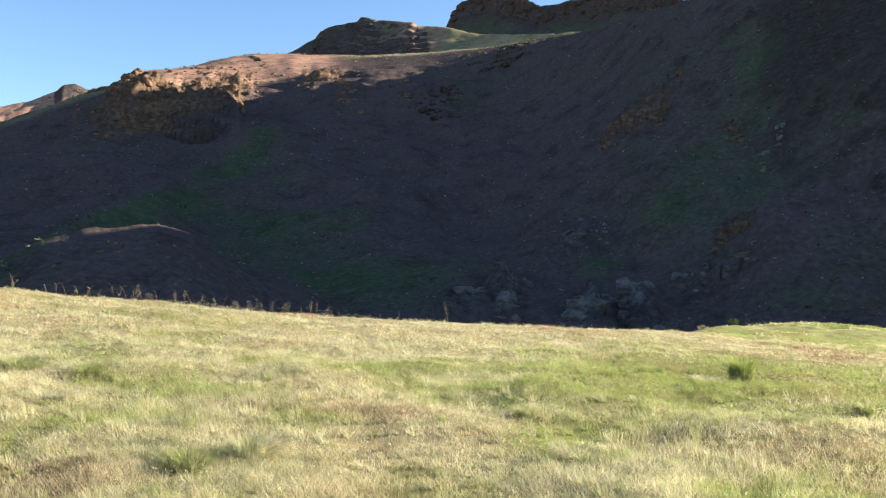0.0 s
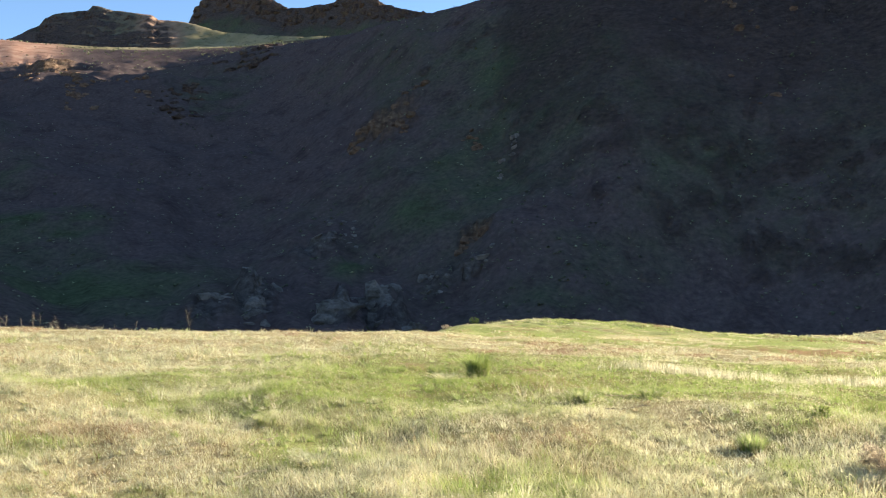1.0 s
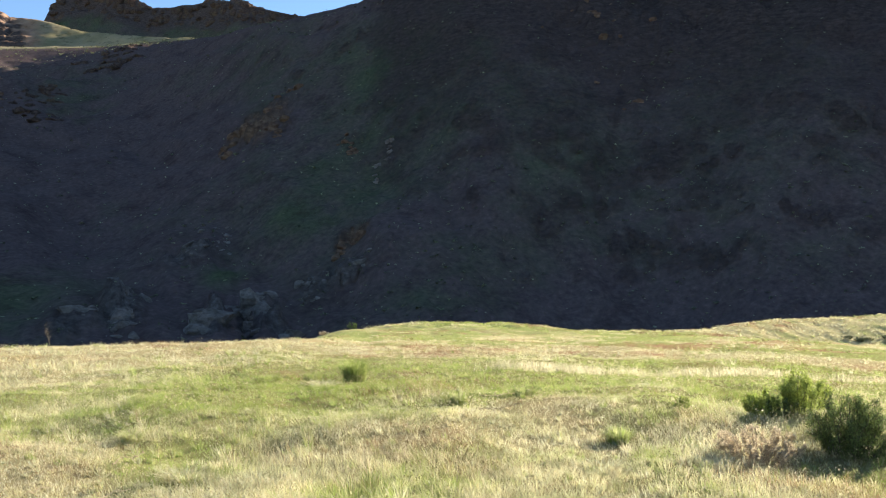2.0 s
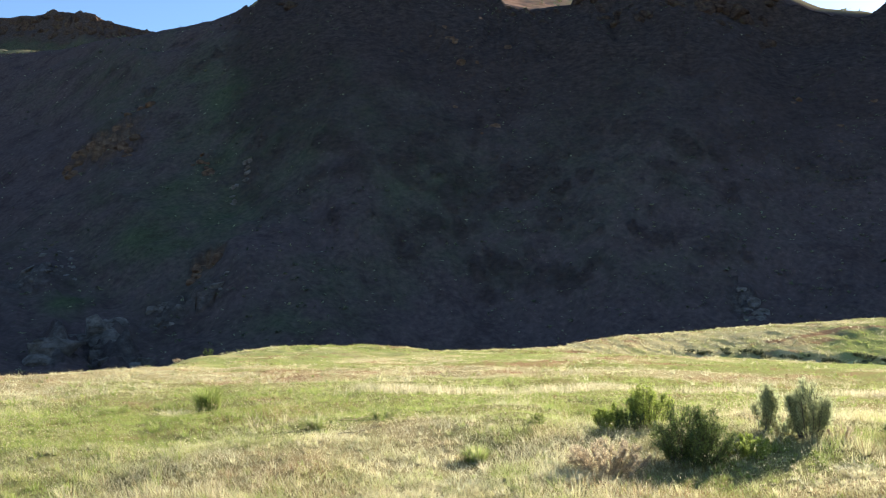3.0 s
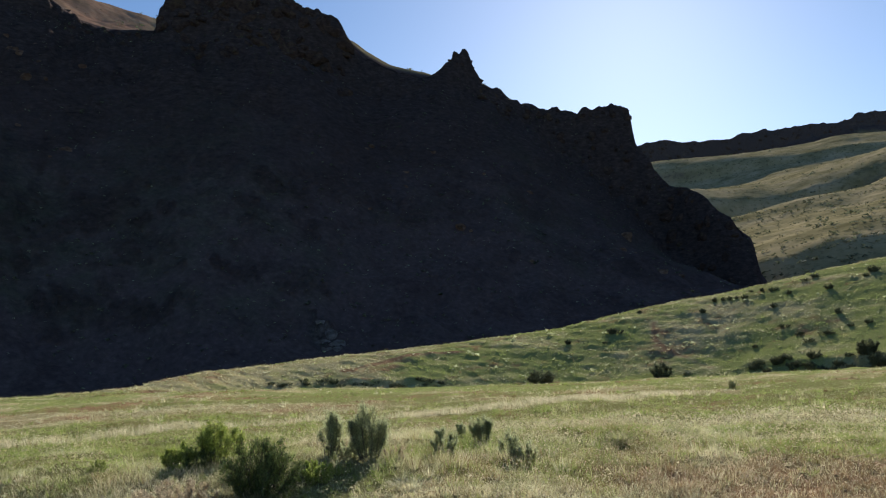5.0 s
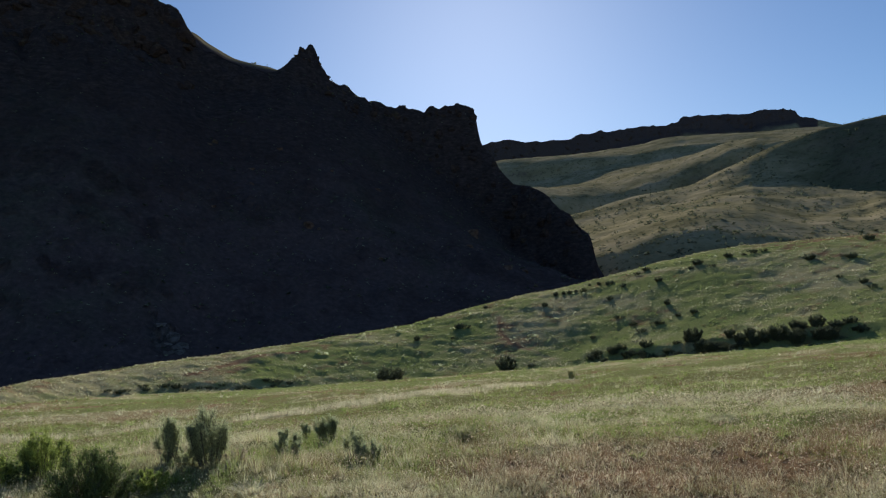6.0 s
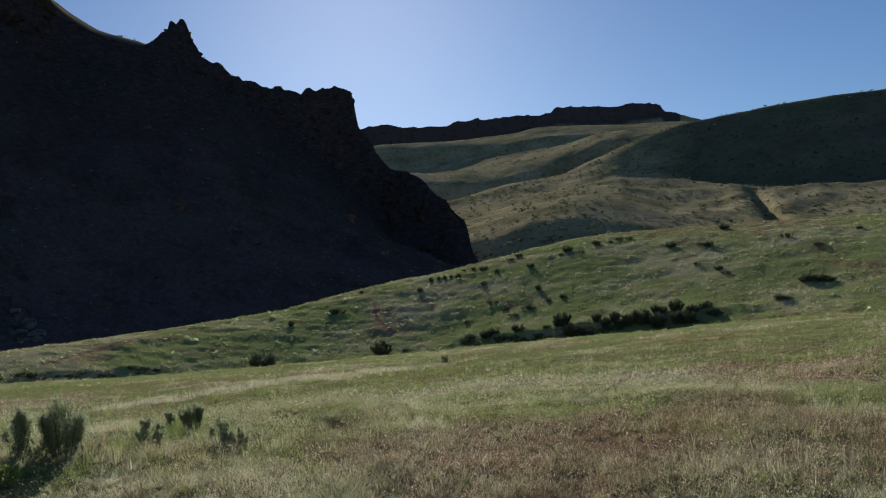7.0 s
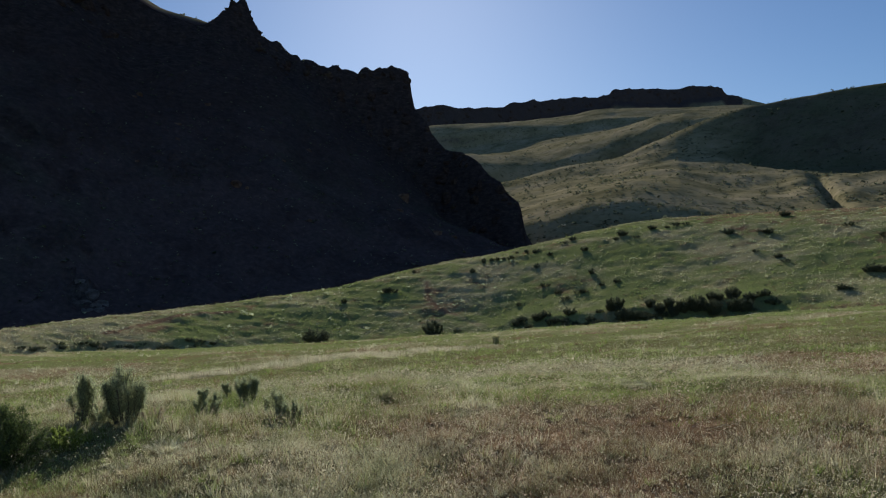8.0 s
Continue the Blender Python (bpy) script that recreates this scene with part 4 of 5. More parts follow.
def outcrop(name, label, az0, az1, r0, r1, count, low, high, mat, seed, sink=0.35, group="rock outcrops on the canyon slope", flat=1.0):
    """A cluster of boulders bedded in the slope; its origin at the middle of its foot."""
    g = np.random.default_rng(seed)
    mid = spot((az0 + az1) / 2, (r0 + r1) / 2)
    root = new(name)
    root.location = mid
    knots = [(g.uniform(az0, az1), g.uniform(r0, r1)) for _ in range(max(2, count // 5))]
    for _ in range(count):
        ka, kr = knots[int(g.integers(0, len(knots)))]
        az = min(max(ka + g.normal() * (az1 - az0) * 0.10, az0), az1)
        r = min(max(kr + g.normal() * (r1 - r0) * 0.13, r0), r1)
        bed(g, root, mid, mat, az, r, low + (high - low) * g.uniform(0, 1) ** 1.8, sink, flat)
    return tagged(root, label, "rock", group)


# ---------------------------------------------------------------- rock outcrops
OCHRE = "ochre and brown weathered rock face bedded in the canyon slope"
DARK = "dark brown basalt outcrop bedded in the canyon slope"
PALE = "pale grey lichen-covered boulders on the lower canyon slope"
RIM = "jagged dark basalt blocks along the canyon rim"
TABLE = "dark basalt caprock of a distant tableland"
for az0, az1, r0, r1, count, low, high, mat, label, sink, flat in (
    (-23.8, -17.6, 288, 344, 130, 0.9, 3.4, M_OCHRE, OCHRE, 0.5, 1.4),
    (-17.8, -12.8, 313, 402, 130, 0.9, 3.2, M_OCHRE, OCHRE, 0.5, 1.4),
    (-18.4, -13.2, 382, 426, 60, 0.7, 2.4, M_OCHRE, "sunlit orange-brown crags on the hill top", 0.45, 1.1),
    (-14.0, -9.0, 383, 435, 34, 0.5, 1.6, M_OCHRE, "sunlit orange-brown crags on the hill top", 0.45, 0.9),
    (-23.0, -22.1, 392, 400, 8, 3.4, 5.2, M_OCHRE, "ochre boulder standing on the hill crest", 0.3, 1.0),
    (-21.4, -20.1, 402, 410, 14, 3.0, 5.0, M_OCHRE, "brown rock knob on the hill crest", 0.35, 1.0),
    (-17.2, -14.6, 396, 425, 10, 1.8, 3.4, M_BASALT, DARK, 0.35, 0.9),
    (-13.4, -12.3, 430, 452, 6, 2.0, 3.6, M_BASALT, DARK, 0.3, 0.9),
    (-10.4, -6.8, 340, 385, 44, 1.0, 3.2, M_OCHRE, OCHRE, 0.45, 1.0),
    (-7.4, -2.6, 318, 352, 60, 1.0, 3.0, M_OCHRE, OCHRE, 0.5, 1.1),
    (-3.4, 1.8, 300, 336, 60, 0.9, 2.8, M_BASALT, DARK, 0.45, 1.0),
    (1.4, 5.4, 362, 388, 56, 1.2, 3.6, M_BASALT, DARK, 0.4, 0.9),
    (10.4, 15.4, 214, 234, 30, 0.9, 2.6, M_OCHRE, OCHRE, 0.45, 1.1),
    (16.8, 19.4, 194, 203, 14, 0.8, 1.7, M_OCHRE, PALE, 0.45, 1.0),
    (20.4, 21.4, 180, 187, 12, 0.5, 1.4, M_PALE, PALE, 0.45, 1.0),
    (21.4, 22.6, 185, 192, 14, 0.5, 1.4, M_PALE, PALE, 0.45, 1.0),
    (17.8, 20.4, 155, 161, 16, 0.7, 1.9, M_OCHRE, OCHRE, 0.45, 1.1),
    (3.0, 6.0, 126, 156, 24, 1.2, 3.4, M_PALE, PALE, 0.5, 1.2),
    (9.4, 11.0, 119, 140, 11, 1.4, 3.2, M_PALE, PALE, 0.45, 1.2),
    (11.3, 15.2, 126, 146, 22, 1.2, 3.4, M_PALE, PALE, 0.45, 1.3),
    (-0.5, 2.6, 124, 136, 9, 1.0, 2.2, M_PALE, PALE, 0.5, 1.0),
    (-17.6, -15.2, 139, 159, 12, 0.7, 1.8, M_PALE, PALE, 0.5, 0.9),
    (5.5, 11.0, 160, 184, 20, 0.6, 1.6, M_PALE, PALE, 0.5, 0.9),
    (15.5, 20.2, 144, 152, 20, 0.6, 1.5, M_PALE, PALE, 0.5, 0.9),
    (52.4, 55.2, 146, 154, 10, 0.9, 2.0, M_PALE, PALE, 0.45, 1.0),
    (36.3, 38.6, 268, 330, 26, 0.8, 2.6, M_BASALT, DARK, 0.45, 1.0),
    (24.0, 40.0, 160, 230, 14, 0.7, 1.8, M_OCHRE, OCHRE, 0.5, 1.1),
    (48.0, 78.0, 170, 235, 18, 0.8, 2.2, M_OCHRE, OCHRE, 0.5, 1.1),
):
    outcrop("rock_outcrop", label, az0, az1, r0, r1, count, low, high, mat, int(az0 * 31 + r0 * 7) % 9973, sink, flat=flat)


def rim_blocks(az0, az1, count, low, high, seed, inset, sink, crest=R_C, label=RIM, group="rocks along the canyon rim"):
    """Boulders along the rim and on the cliff face just below it."""
    g = np.random.default_rng(seed)
    mid_az = (az0 + az1) / 2
    mid = spot(mid_az, float(np.interp(mid_az, AZ, crest)) - 4)
    root = new("rim_rock")
    root.location = mid
    for _ in range(count):
        az = g.uniform(az0, az1)
        r = float(np.interp(az, AZ, crest)) - inset * g.uniform(0, 1) ** 1.5
        bed(g, root, mid, M_BASALT, az, r, g.uniform(low, high), sink, 1.2)
    return tagged(root, label, "rock", group)


for az0, az1, count, low, high, inset, sink in (
    (22.3, 29, 40, 1.2, 3.0, 12, 0.85), (29, 36.4, 40, 1.2, 3.0, 12, 0.85), (37.5, 43.3, 30, 1.0, 2.4, 10, 0.9), (43.8, 50, 70, 1.2, 3.6, 16, 0.8), (50, 56.2, 70, 1.2, 3.6, 16, 0.8),
    (63.0, 64.8, 16, 0.5, 1.1, 4, 0.9), (65, 71, 60, 0.9, 2.4, 14, 0.95), (71, 75.3, 50, 0.8, 1.7, 12, 1.0), (75.8, 82.4, 60, 0.9, 2.4, 12, 0.95),
):
    rim_blocks(az0, az1, count, low, high, int(az0 * 13), inset, sink)
FAR_ROCK = "caprock along distant tablelands"
for az0, az1, count, low, high, inset, sink, crest in (
    (-9.0, -5.6, 44, 1.2, 2.8, 16, 0.85, R_L), (-5.6, -2.2, 44, 1.2, 2.8, 16, 0.85, R_L), (0.1, 4.8, 80, 2.0, 5.0, 12, 0.7, R_T), (4.8, 10.5, 90, 2.0, 5.0, 12, 0.75, R_T), (10.5, 16.0, 80, 2.0, 5.0, 12, 0.75, R_T),
    (75.8, 82, 60, 2.5, 5.5, 16, 1.0, R_T), (82, 89, 60, 2.5, 5.5, 16, 1.0, R_T), (89, 96, 60, 2.5, 5.5, 16, 1.0, R_T), (-26, -23, 24, 1.6, 3.6, 20, 0.9, R_T),
):
    rim_blocks(az0, az1, count, low, high, int(az0 * 13 + 500), inset, sink, crest, TABLE, FAR_ROCK)

# ---------------------------------------------------------------- shrubs in the meadow
GREYSAGE = "grey-green upright sagebrush in the dry meadow grass"
for az, r, tall, wide, leaf, stems, twigs, leaves, bare, round_top, label in (
    (46.07, 9.01, 0.30, 0.36, M_BRIGHT, 16, 9, 26, 0.10, 0.4, "small bright green bush beside a larger shrub"),
    (48.52, 9.17, 0.48, 0.46, M_BRIGHT, 20, 11, 26, 0.15, 0.3, "bright green bushy shrub in the meadow grass"),
    (51.26, 7.89, 0.54, 0.68, M_GREEN, 46, 14, 28, 0.02, 0.85, "dense dark rounded shrub with yellow-green top"),
    (55.43, 9.07, 0.50, 0.28, M_SAGE, 10, 10, 24, 0.25, 0.1, GREYSAGE),
    (58.06, 8.93, 0.58, 0.40, M_SAGE, 18, 12, 26, 0.15, 0.2, GREYSAGE),
    (62.96, 9.39, 0.30, 0.34, M_SAGE, 11, 9, 24, 0.20, 0.2, "low grey-green sagebrush with bare stems"),
    (63.95, 10.69, 0.24, 0.14, M_SAGE, 5, 7, 20, 0.35, 0.0, "thin grey-green sagebrush sprig in the meadow"),
    (65.43, 10.04, 0.38, 0.34, M_SAGE, 10, 10, 24, 0.30, 0.1, GREYSAGE),
    (67.38, 8.78, 0.34, 0.24, M_SAGE, 6, 7, 20, 0.40, 0.0, "low grey-green sagebrush with bare stems"),
    (68.29, 8.63, 0.24, 0.28, M_SAGE, 9, 7, 20, 0.20, 0.2, "small sprawling grey-green sagebrush"),
    (54.74, 8.15, 0.22, 0.44, M_BRIGHT, 20, 8, 20, 0.05, 0.5, "low bright green leafy plant under a shrub"),
    (56.65, 9.08, 0.22, 0.50, M_SAGE, 16, 7, 18, 0.10, 0.5, "low tangle of sagebrush between taller bushes"),
    (41.39, 9.15, 0.13, 0.20, M_BRIGHT, 10, 6, 16, 0.05, 0.4, "small green plant in the dry grass"),
    (46.08, 7.27, 0.30, 0.74, M_DRYLEAF, 34, 10, 22, 0.05, 0.6, "dry straw-coloured bush with fine twigs"),
    (47.17, 8.96, 0.24, 0.36, M_GREEN, 14, 8, 20, 0.05, 0.4, "dark low shrub between two green bushes"),
    (59.72, 8.88, 0.16, 0.40, M_DRYLEAF, 14, 6, 16, 0.05, 0.5, "low dry tangle of weeds beside sagebrush"),
    (19.2, 55.0, 0.45, 0.9, M_GREEN, 12, 8, 14, 0.10, 0.6, "small dark green bush on the terrace lip"),
    (17.2, 53.0, 0.3, 0.8, M_DRYLEAF, 10, 8, 14, 0.10, 0.4, "pale dry brush on the terrace lip"),
):
    k = 1 if r < 30 else 3
    brush = 0.5 if leaf is M_SAGE else 0.3 if leaf is M_BRIGHT else 0.0
    b = shrub("meadow_shrub", label, "shrub", tall, wide, leaf, M_BARK, int(az * 17 + r * 5), int(stems * (1 + 1.6 * brush)), int(twigs * (1 + 0.4 * brush)), int(leaves * 1.5), 0.024 * k, 0.0062 * k, bare, min(1.0, round_top + brush), brush=brush)
    b.matrix_basis = place(az, r, sink=0.02)

# ---------------------------------------------------------------- tufts and weeds
bunchgrass("bunchgrass", "tall green bunchgrass tuft standing in short grass", 0.46, 0.62, 900, 3, 0.9, 0.0, 19.75, 13.0)
for k, (az, r, tall, wide, lush) in enumerate(((16.9, 14.0, 0.2, 0.5, 0.8), (14.2, 13.6, 0.16, 0.6, 0.8), (-26.5, 10.4, 0.2, 0.5, 0.7), (-22.6, 9.9, 0.18, 0.5, 0.7), (-16.4, 5.9, 0.18, 0.5, 0.6), (23.0, 8.6, 0.14, 0.4, 0.6), (6.0, 8.3, 0.14, 0.3, 0.6),
                                         (-12.5, 6.2, 0.22, 0.4, 0.3), (26.8, 9.6, 0.2, 0.4, 0.7), (31.2, 10.2, 0.2, 0.5, 0.7), (80.95, 31.3, 0.5, 0.5, 0.45), (37.5, 8.0, 0.2, 0.4, 0.7), (74.2, 9.8, 0.2, 0.4, 0.5))):
    bunchgrass("bunchgrass", "low green bunchgrass tuft in dry meadow", tall, wide, 420, 40 + k, lush, 0.0, az, r)


# bleached mounds and dark green tufts over the near meadow
g_t = np.random.default_rng(83)
for az, r, wide in ((-25.0, 8.6, 0.75), (-23.6, 8.2, 0.6), (-12.6, 6.2, 0.6), (-11.6, 6.6, 0.55), (9.5, 6.6, 0.5), (14.0, 6.3, 0.5), (17.6, 12.2, 0.6), (36.5, 6.9, 0.6), (44.0, 7.0, 0.6), (61.0, 7.6, 0.5), (84.0, 13.5, 0.6), (97.0, 15.5, 0.8), (90.5, 10.5, 0.5)):
    bunchgrass("bunchgrass", "pale bleached grass mound in the meadow", g_t.uniform(0.10, 0.15), wide, 520, int(az * 11 + r * 7) % 991, -0.4, 0.0, az, r)
for az, r in ((-16.5, 5.9), (-15.6, 6.1), (-28.0, 10.2), (-25.8, 10.4), (72.0, 12.5), (86.5, 14.5), (99.0, 13.0)):
    bunchgrass("bunchgrass", "short dark green grass tuft in the meadow", g_t.uniform(0.10, 0.15), g_t.uniform(0.3, 0.45), 520, int(az * 13 + r * 5) % 997, 0.7, -0.4, az, r)


def weed(az, r, tall, branches, seed, label="dry upright weed stalk in the meadow", reach=1.0):
    g = np.random.default_rng(seed)
    lean = g.normal(size=2) * (0.07 if r < 25 else 0.28) * tall
    u = np.linspace(0, 1, 6)[:, None]
    pts = np.concatenate([lean * u**1.5 + g.normal(size=(6, 2)) * 0.008 * tall, u * tall - 0.03], 1)
    thick = max(0.003, 0.00014 * r)
    paths = [(pts, thick, thick * 0.45)]
    for _ in range(branches):
        f = g.uniform(0.3, 0.95)
        p = np.array([np.interp(f, u[:, 0], pts[:, i]) for i in range(3)])
        a = g.uniform(0, 2 * math.pi)
        ln = tall * g.uniform(0.12, 0.3) * reach
        q = p + np.array([math.cos(a) * ln * 0.7, math.sin(a) * ln * 0.7, ln * g.uniform(0.1, 0.7)])
        paths.append((np.array([p, (p + q) / 2 + g.normal(size=3) * 0.02 * tall, q]), thick * 0.6, thick * 0.35))
    v, f = tubes(paths, 3)
    ob = link_mesh("weed_stalk", v, f, M_STALK)
    ob.matrix_basis = place(az, r)
    return tagged(ob, label, "weed", "dry weed stalks in the meadow")


weed(0.5, 29.5, 0.8, 18, 5, "dead branching weed on the meadow lip", 1.6)


def fallen_stem(az, r, length, turn, twigs, seed, mat, label):
    """A dry stem lying on the grass, a few bare twigs along it."""
    g = np.random.default_rng(seed)
    u = np.linspace(-0.5, 0.5, 7)[:, None]
    pts = np.concatenate([u * length, 0.06 * length * np.cos(3 * u) + g.normal(size=(7, 1)) * 0.01 * length, 0.085 + 0.05 * u * length + g.normal(size=(7, 1)) * 0.008], 1)
    paths = [(pts, 0.0055, 0.003)]
    for _ in range(twigs):
        p = pts[int(g.integers(2, 6))]
        w = g.normal(size=3) * 0.12 * length
        paths.append((np.array([p, p + w * 0.5 + (0, 0, 0.01), p + w + (0.1 * length, 0, 0)]), 0.0035, 0.002))
    ob = link_mesh("fallen_stem", *tubes(paths, 4), mat)
    ob.matrix_basis = place(az, r, turn)
    return tagged(ob, label, "dry stem", "dry stems lying in the meadow")


PALE_STEM, BROWN_STEM = "bleached straw stem lying on the meadow grass", "brown dead stem with bare twigs lying in the grass"
g_w = np.random.default_rng(21)
for k, (az, r, length, turn, twigs, pale) in enumerate(((-3.7, 15.17, 0.45, 30, 0, 1), (5.3, 6.18, 0.26, 25, 1, 1), (1.0, 6.43, 0.18, 30, 0, 1), (7.1, 12.75, 0.4, 40, 1, 0), (5.7, 7.16, 0.26, 45, 2, 0), (6.6, 7.33, 0.16, 50, 1, 0),
                                                    (29.8, 8.86, 0.5, -5, 5, 0), (29.4, 9.59, 0.4, -20, 2, 1), (-5.3, 14.69, 0.3, -20, 0, 1), (88.5, 8.55, 0.22, -60, 0, 1), (96, 7.5, 0.25, -50, 0, 1), (100, 9.5, 0.25, -110, 0, 1))):
    fallen_stem(az, r, length, turn, twigs, 600 + k, M_DRYLEAF if pale else M_STALK, PALE_STEM if pale else BROWN_STEM)
for k, (az, r, tall, br) in enumerate(((50.25, 16.06, 0.42, 1), (51.14, 15.41, 0.22, 2), (59.86, 10.94, 0.30, 0), (39.67, 14.42, 0.36, 0), (78.79, 15.31, 0.50, 1), (79.62, 23.36, 0.5, 1), (70.14, 21.38, 0.42, 0), (101.71, 8.28, 0.45, 1), (91.36, 6.81, 0.4, 2), (88.18, 8.24, 0.3, 0),
                                       (23.9, 16.0, 0.4, 1), (63.0, 6.6, 0.3, 2), (95.5, 12.0, 0.3, 1), (-19.8, 27.0, 0.55, 1), (-24.0, 26.6, 0.4, 1), (19.8, 52, 0.9, 2), (21.3, 52, 0.7, 1))):
    weed(az, r, tall, br, 300 + k)
for k in range(64):
    az = float(np.clip(-15 + g_w.normal() * 7, -27, 4))
    r = float(np.interp(az, AZ, R_E)) - g_w.uniform(-0.3, 1.2)
    weed(az, r, g_w.uniform(0.2, 0.55), int(g_w.integers(5, 12)), 400 + k, "dry twiggy weed on the meadow lip", 1.5)

# ---------------------------------------------------------------- shrubs on the grass slope and along the gully
slope_a = shrub("slope_shrub", "dark green rounded shrub on the grassy slope", "shrub", 0.95, 1.9, M_DARKLEAF, M_BARK, 61, 34, 8, 16, 0.11, 0.06, 0.02, 0.9, "shrubs on the grass slope", False)
slope_b = shrub("slope_shrub", "dark grey-green shrub on the grassy slope", "shrub", 1.05, 1.5, M_DARKLEAF, M_BARK, 62, 28, 8, 16, 0.11, 0.055, 0.02, 0.75, "shrubs on the grass slope", False)
slope_c = shrub("slope_shrub", "low dark olive sagebrush mound on the grassy slope", "shrub", 0.6, 1.7, M_DARKLEAF, M_BARK, 63, 22, 7, 12, 0.13, 0.05, 0.05, 0.6, "shrubs on the grass slope", False)
slope_d = shrub("slope_shrub", "tall dark rounded shrub at the foot of the grassy slope", "shrub", 1.75, 2.0, M_DARKLEAF, M_BARK, 64, 44, 11, 18, 0.11, 0.06, 0.02, 0.6, "shrubs on the grass slope", False)
slope_d.matrix_basis = place(68.8, 58.9, 20, 0.9, 0.05)
slope_a.matrix_basis = place(63.5, 60.0, 20, 0.75, 0.0)
slope_b.matrix_basis = place(76.5, 73.7, 50, 1.3, 0.1)
slope_c.matrix_basis = place(73.7, 88, 80, 1.0, 0.05)
SLOPE = [(64.8, 60, 0, 0.7), (62.9, 60.3, 2, 0.8), (66.4, 70.5, 0, 0.6), (78.2, 74.5, 2, 0.6), (78.9, 72.5, 0, 0.45), (70.6, 85.2, 1, 0.4), (73.1, 84.8, 2, 0.5), (73.5, 88.6, 0, 0.8),
         (89.3, 100.2, 0, 1.05), (88.9, 98.8, 0, 0.6), (91.25, 101.3, 0, 0.85), (86.06, 102.8, 0, 0.85), (85.5, 101.5, 2, 0.6), (86.8, 95.3, 0, 0.72), (92.7, 103, 2, 0.9), (93.4, 103.2, 2, 0.7), (92.2, 102.2, 0, 0.5), (96.0, 96.5, 0, 1.05), (98.4, 95.1, 0, 0.9), (97.9, 95.6, 2, 0.6),
         (99.4, 105.9, 0, 1.0), (98.9, 84.6, 0, 0.75), (99.35, 82.6, 2, 0.6), (97.6, 87, 2, 0.6), (104.1, 77.2, 0, 1.0), (104.8, 77.0, 0, 0.95), (105.4, 76.6, 0, 0.7), (102.5, 71.7, 0, 0.7), (103.0, 71.5, 2, 0.6), (88.9, 82.1, 0, 0.62), (87.9, 82.1, 0, 0.5), (84.1, 84.5, 2, 0.7), (85.0, 81.7, 0, 0.6), (86.7, 80.4, 0, 0.7), (86.3, 80.6, 2, 0.6), (87.3, 86.3, 1, 0.4),
         (80.08, 98, 1, 0.36), (80.6, 97.8, 1, 0.28), (80.95, 97.8, 1, 0.3), (81.4, 98, 1, 0.28), (81.9, 97.6, 1, 0.38), (82.97, 100.2, 1, 0.32), (83.55, 99.4, 1, 0.34), (83.8, 99.8, 1, 0.32), (84.5, 96.6, 1, 0.38), (79.3, 92.9, 1, 0.36), (82.3, 101, 1, 0.26), (107.2, 98.6, 0, 0.6), (85.5, 78.8, 2, 0.7), (82.45, 80.4, 2, 0.6), (90.2, 97.8, 2, 0.6), (75.3, 97.0, 1, 0.28), (83.6, 92, 1, 0.4),
         (79.5, 68, 2, 0.5), (72.3, 66, 2, 0.4), (75.2, 69, 2, 0.5), (103, 96, 2, 1.0), (105, 90, 2, 0.8)]
g_s = np.random.default_rng(5)
protos = (slope_a, slope_b, slope_c, slope_d)
for az, r, kind, size in SLOPE:
    copy_thing(protos[kind], place(az, r, g_s.uniform(0, 360), size * g_s.uniform(0.9, 1.1), 0.05))
for k in range(60):
    az = 82.0 + k * 0.28 + g_s.uniform(-0.25, 0.25)
    r = float(np.interp(az, (82.4, 85.4, 89.2, 93, 96.6, 99), (75.0, 72.2, 70.8, 69.5, 69.2, 69.4))) + g_s.uniform(-1.6, 1.0)
    big = 88 < az < 97.5 and k % 3 != 1
    copy_thing(protos[3 if big else (0, 2, 0)[k % 3]], place(az, r, g_s.uniform(0, 360), g_s.uniform(0.4, 0.9) if big else g_s.uniform(0.45, 1.0), 0.1))
# few shrubs grow here; most are added to draw the bank's shade line
for k in range(20):
    az = 51 + k * 0.58 + g_s.uniform(-0.3, 0.3)
    r = 71.4 + (az - 58) * 0.2 + g_s.uniform(-0.7, 0.9)
    copy_thing(protos[(2, 0, 2)[k % 3]], place(az, r, g_s.uniform(0, 360), g_s.uniform(0.4, 0.7), 0.04))


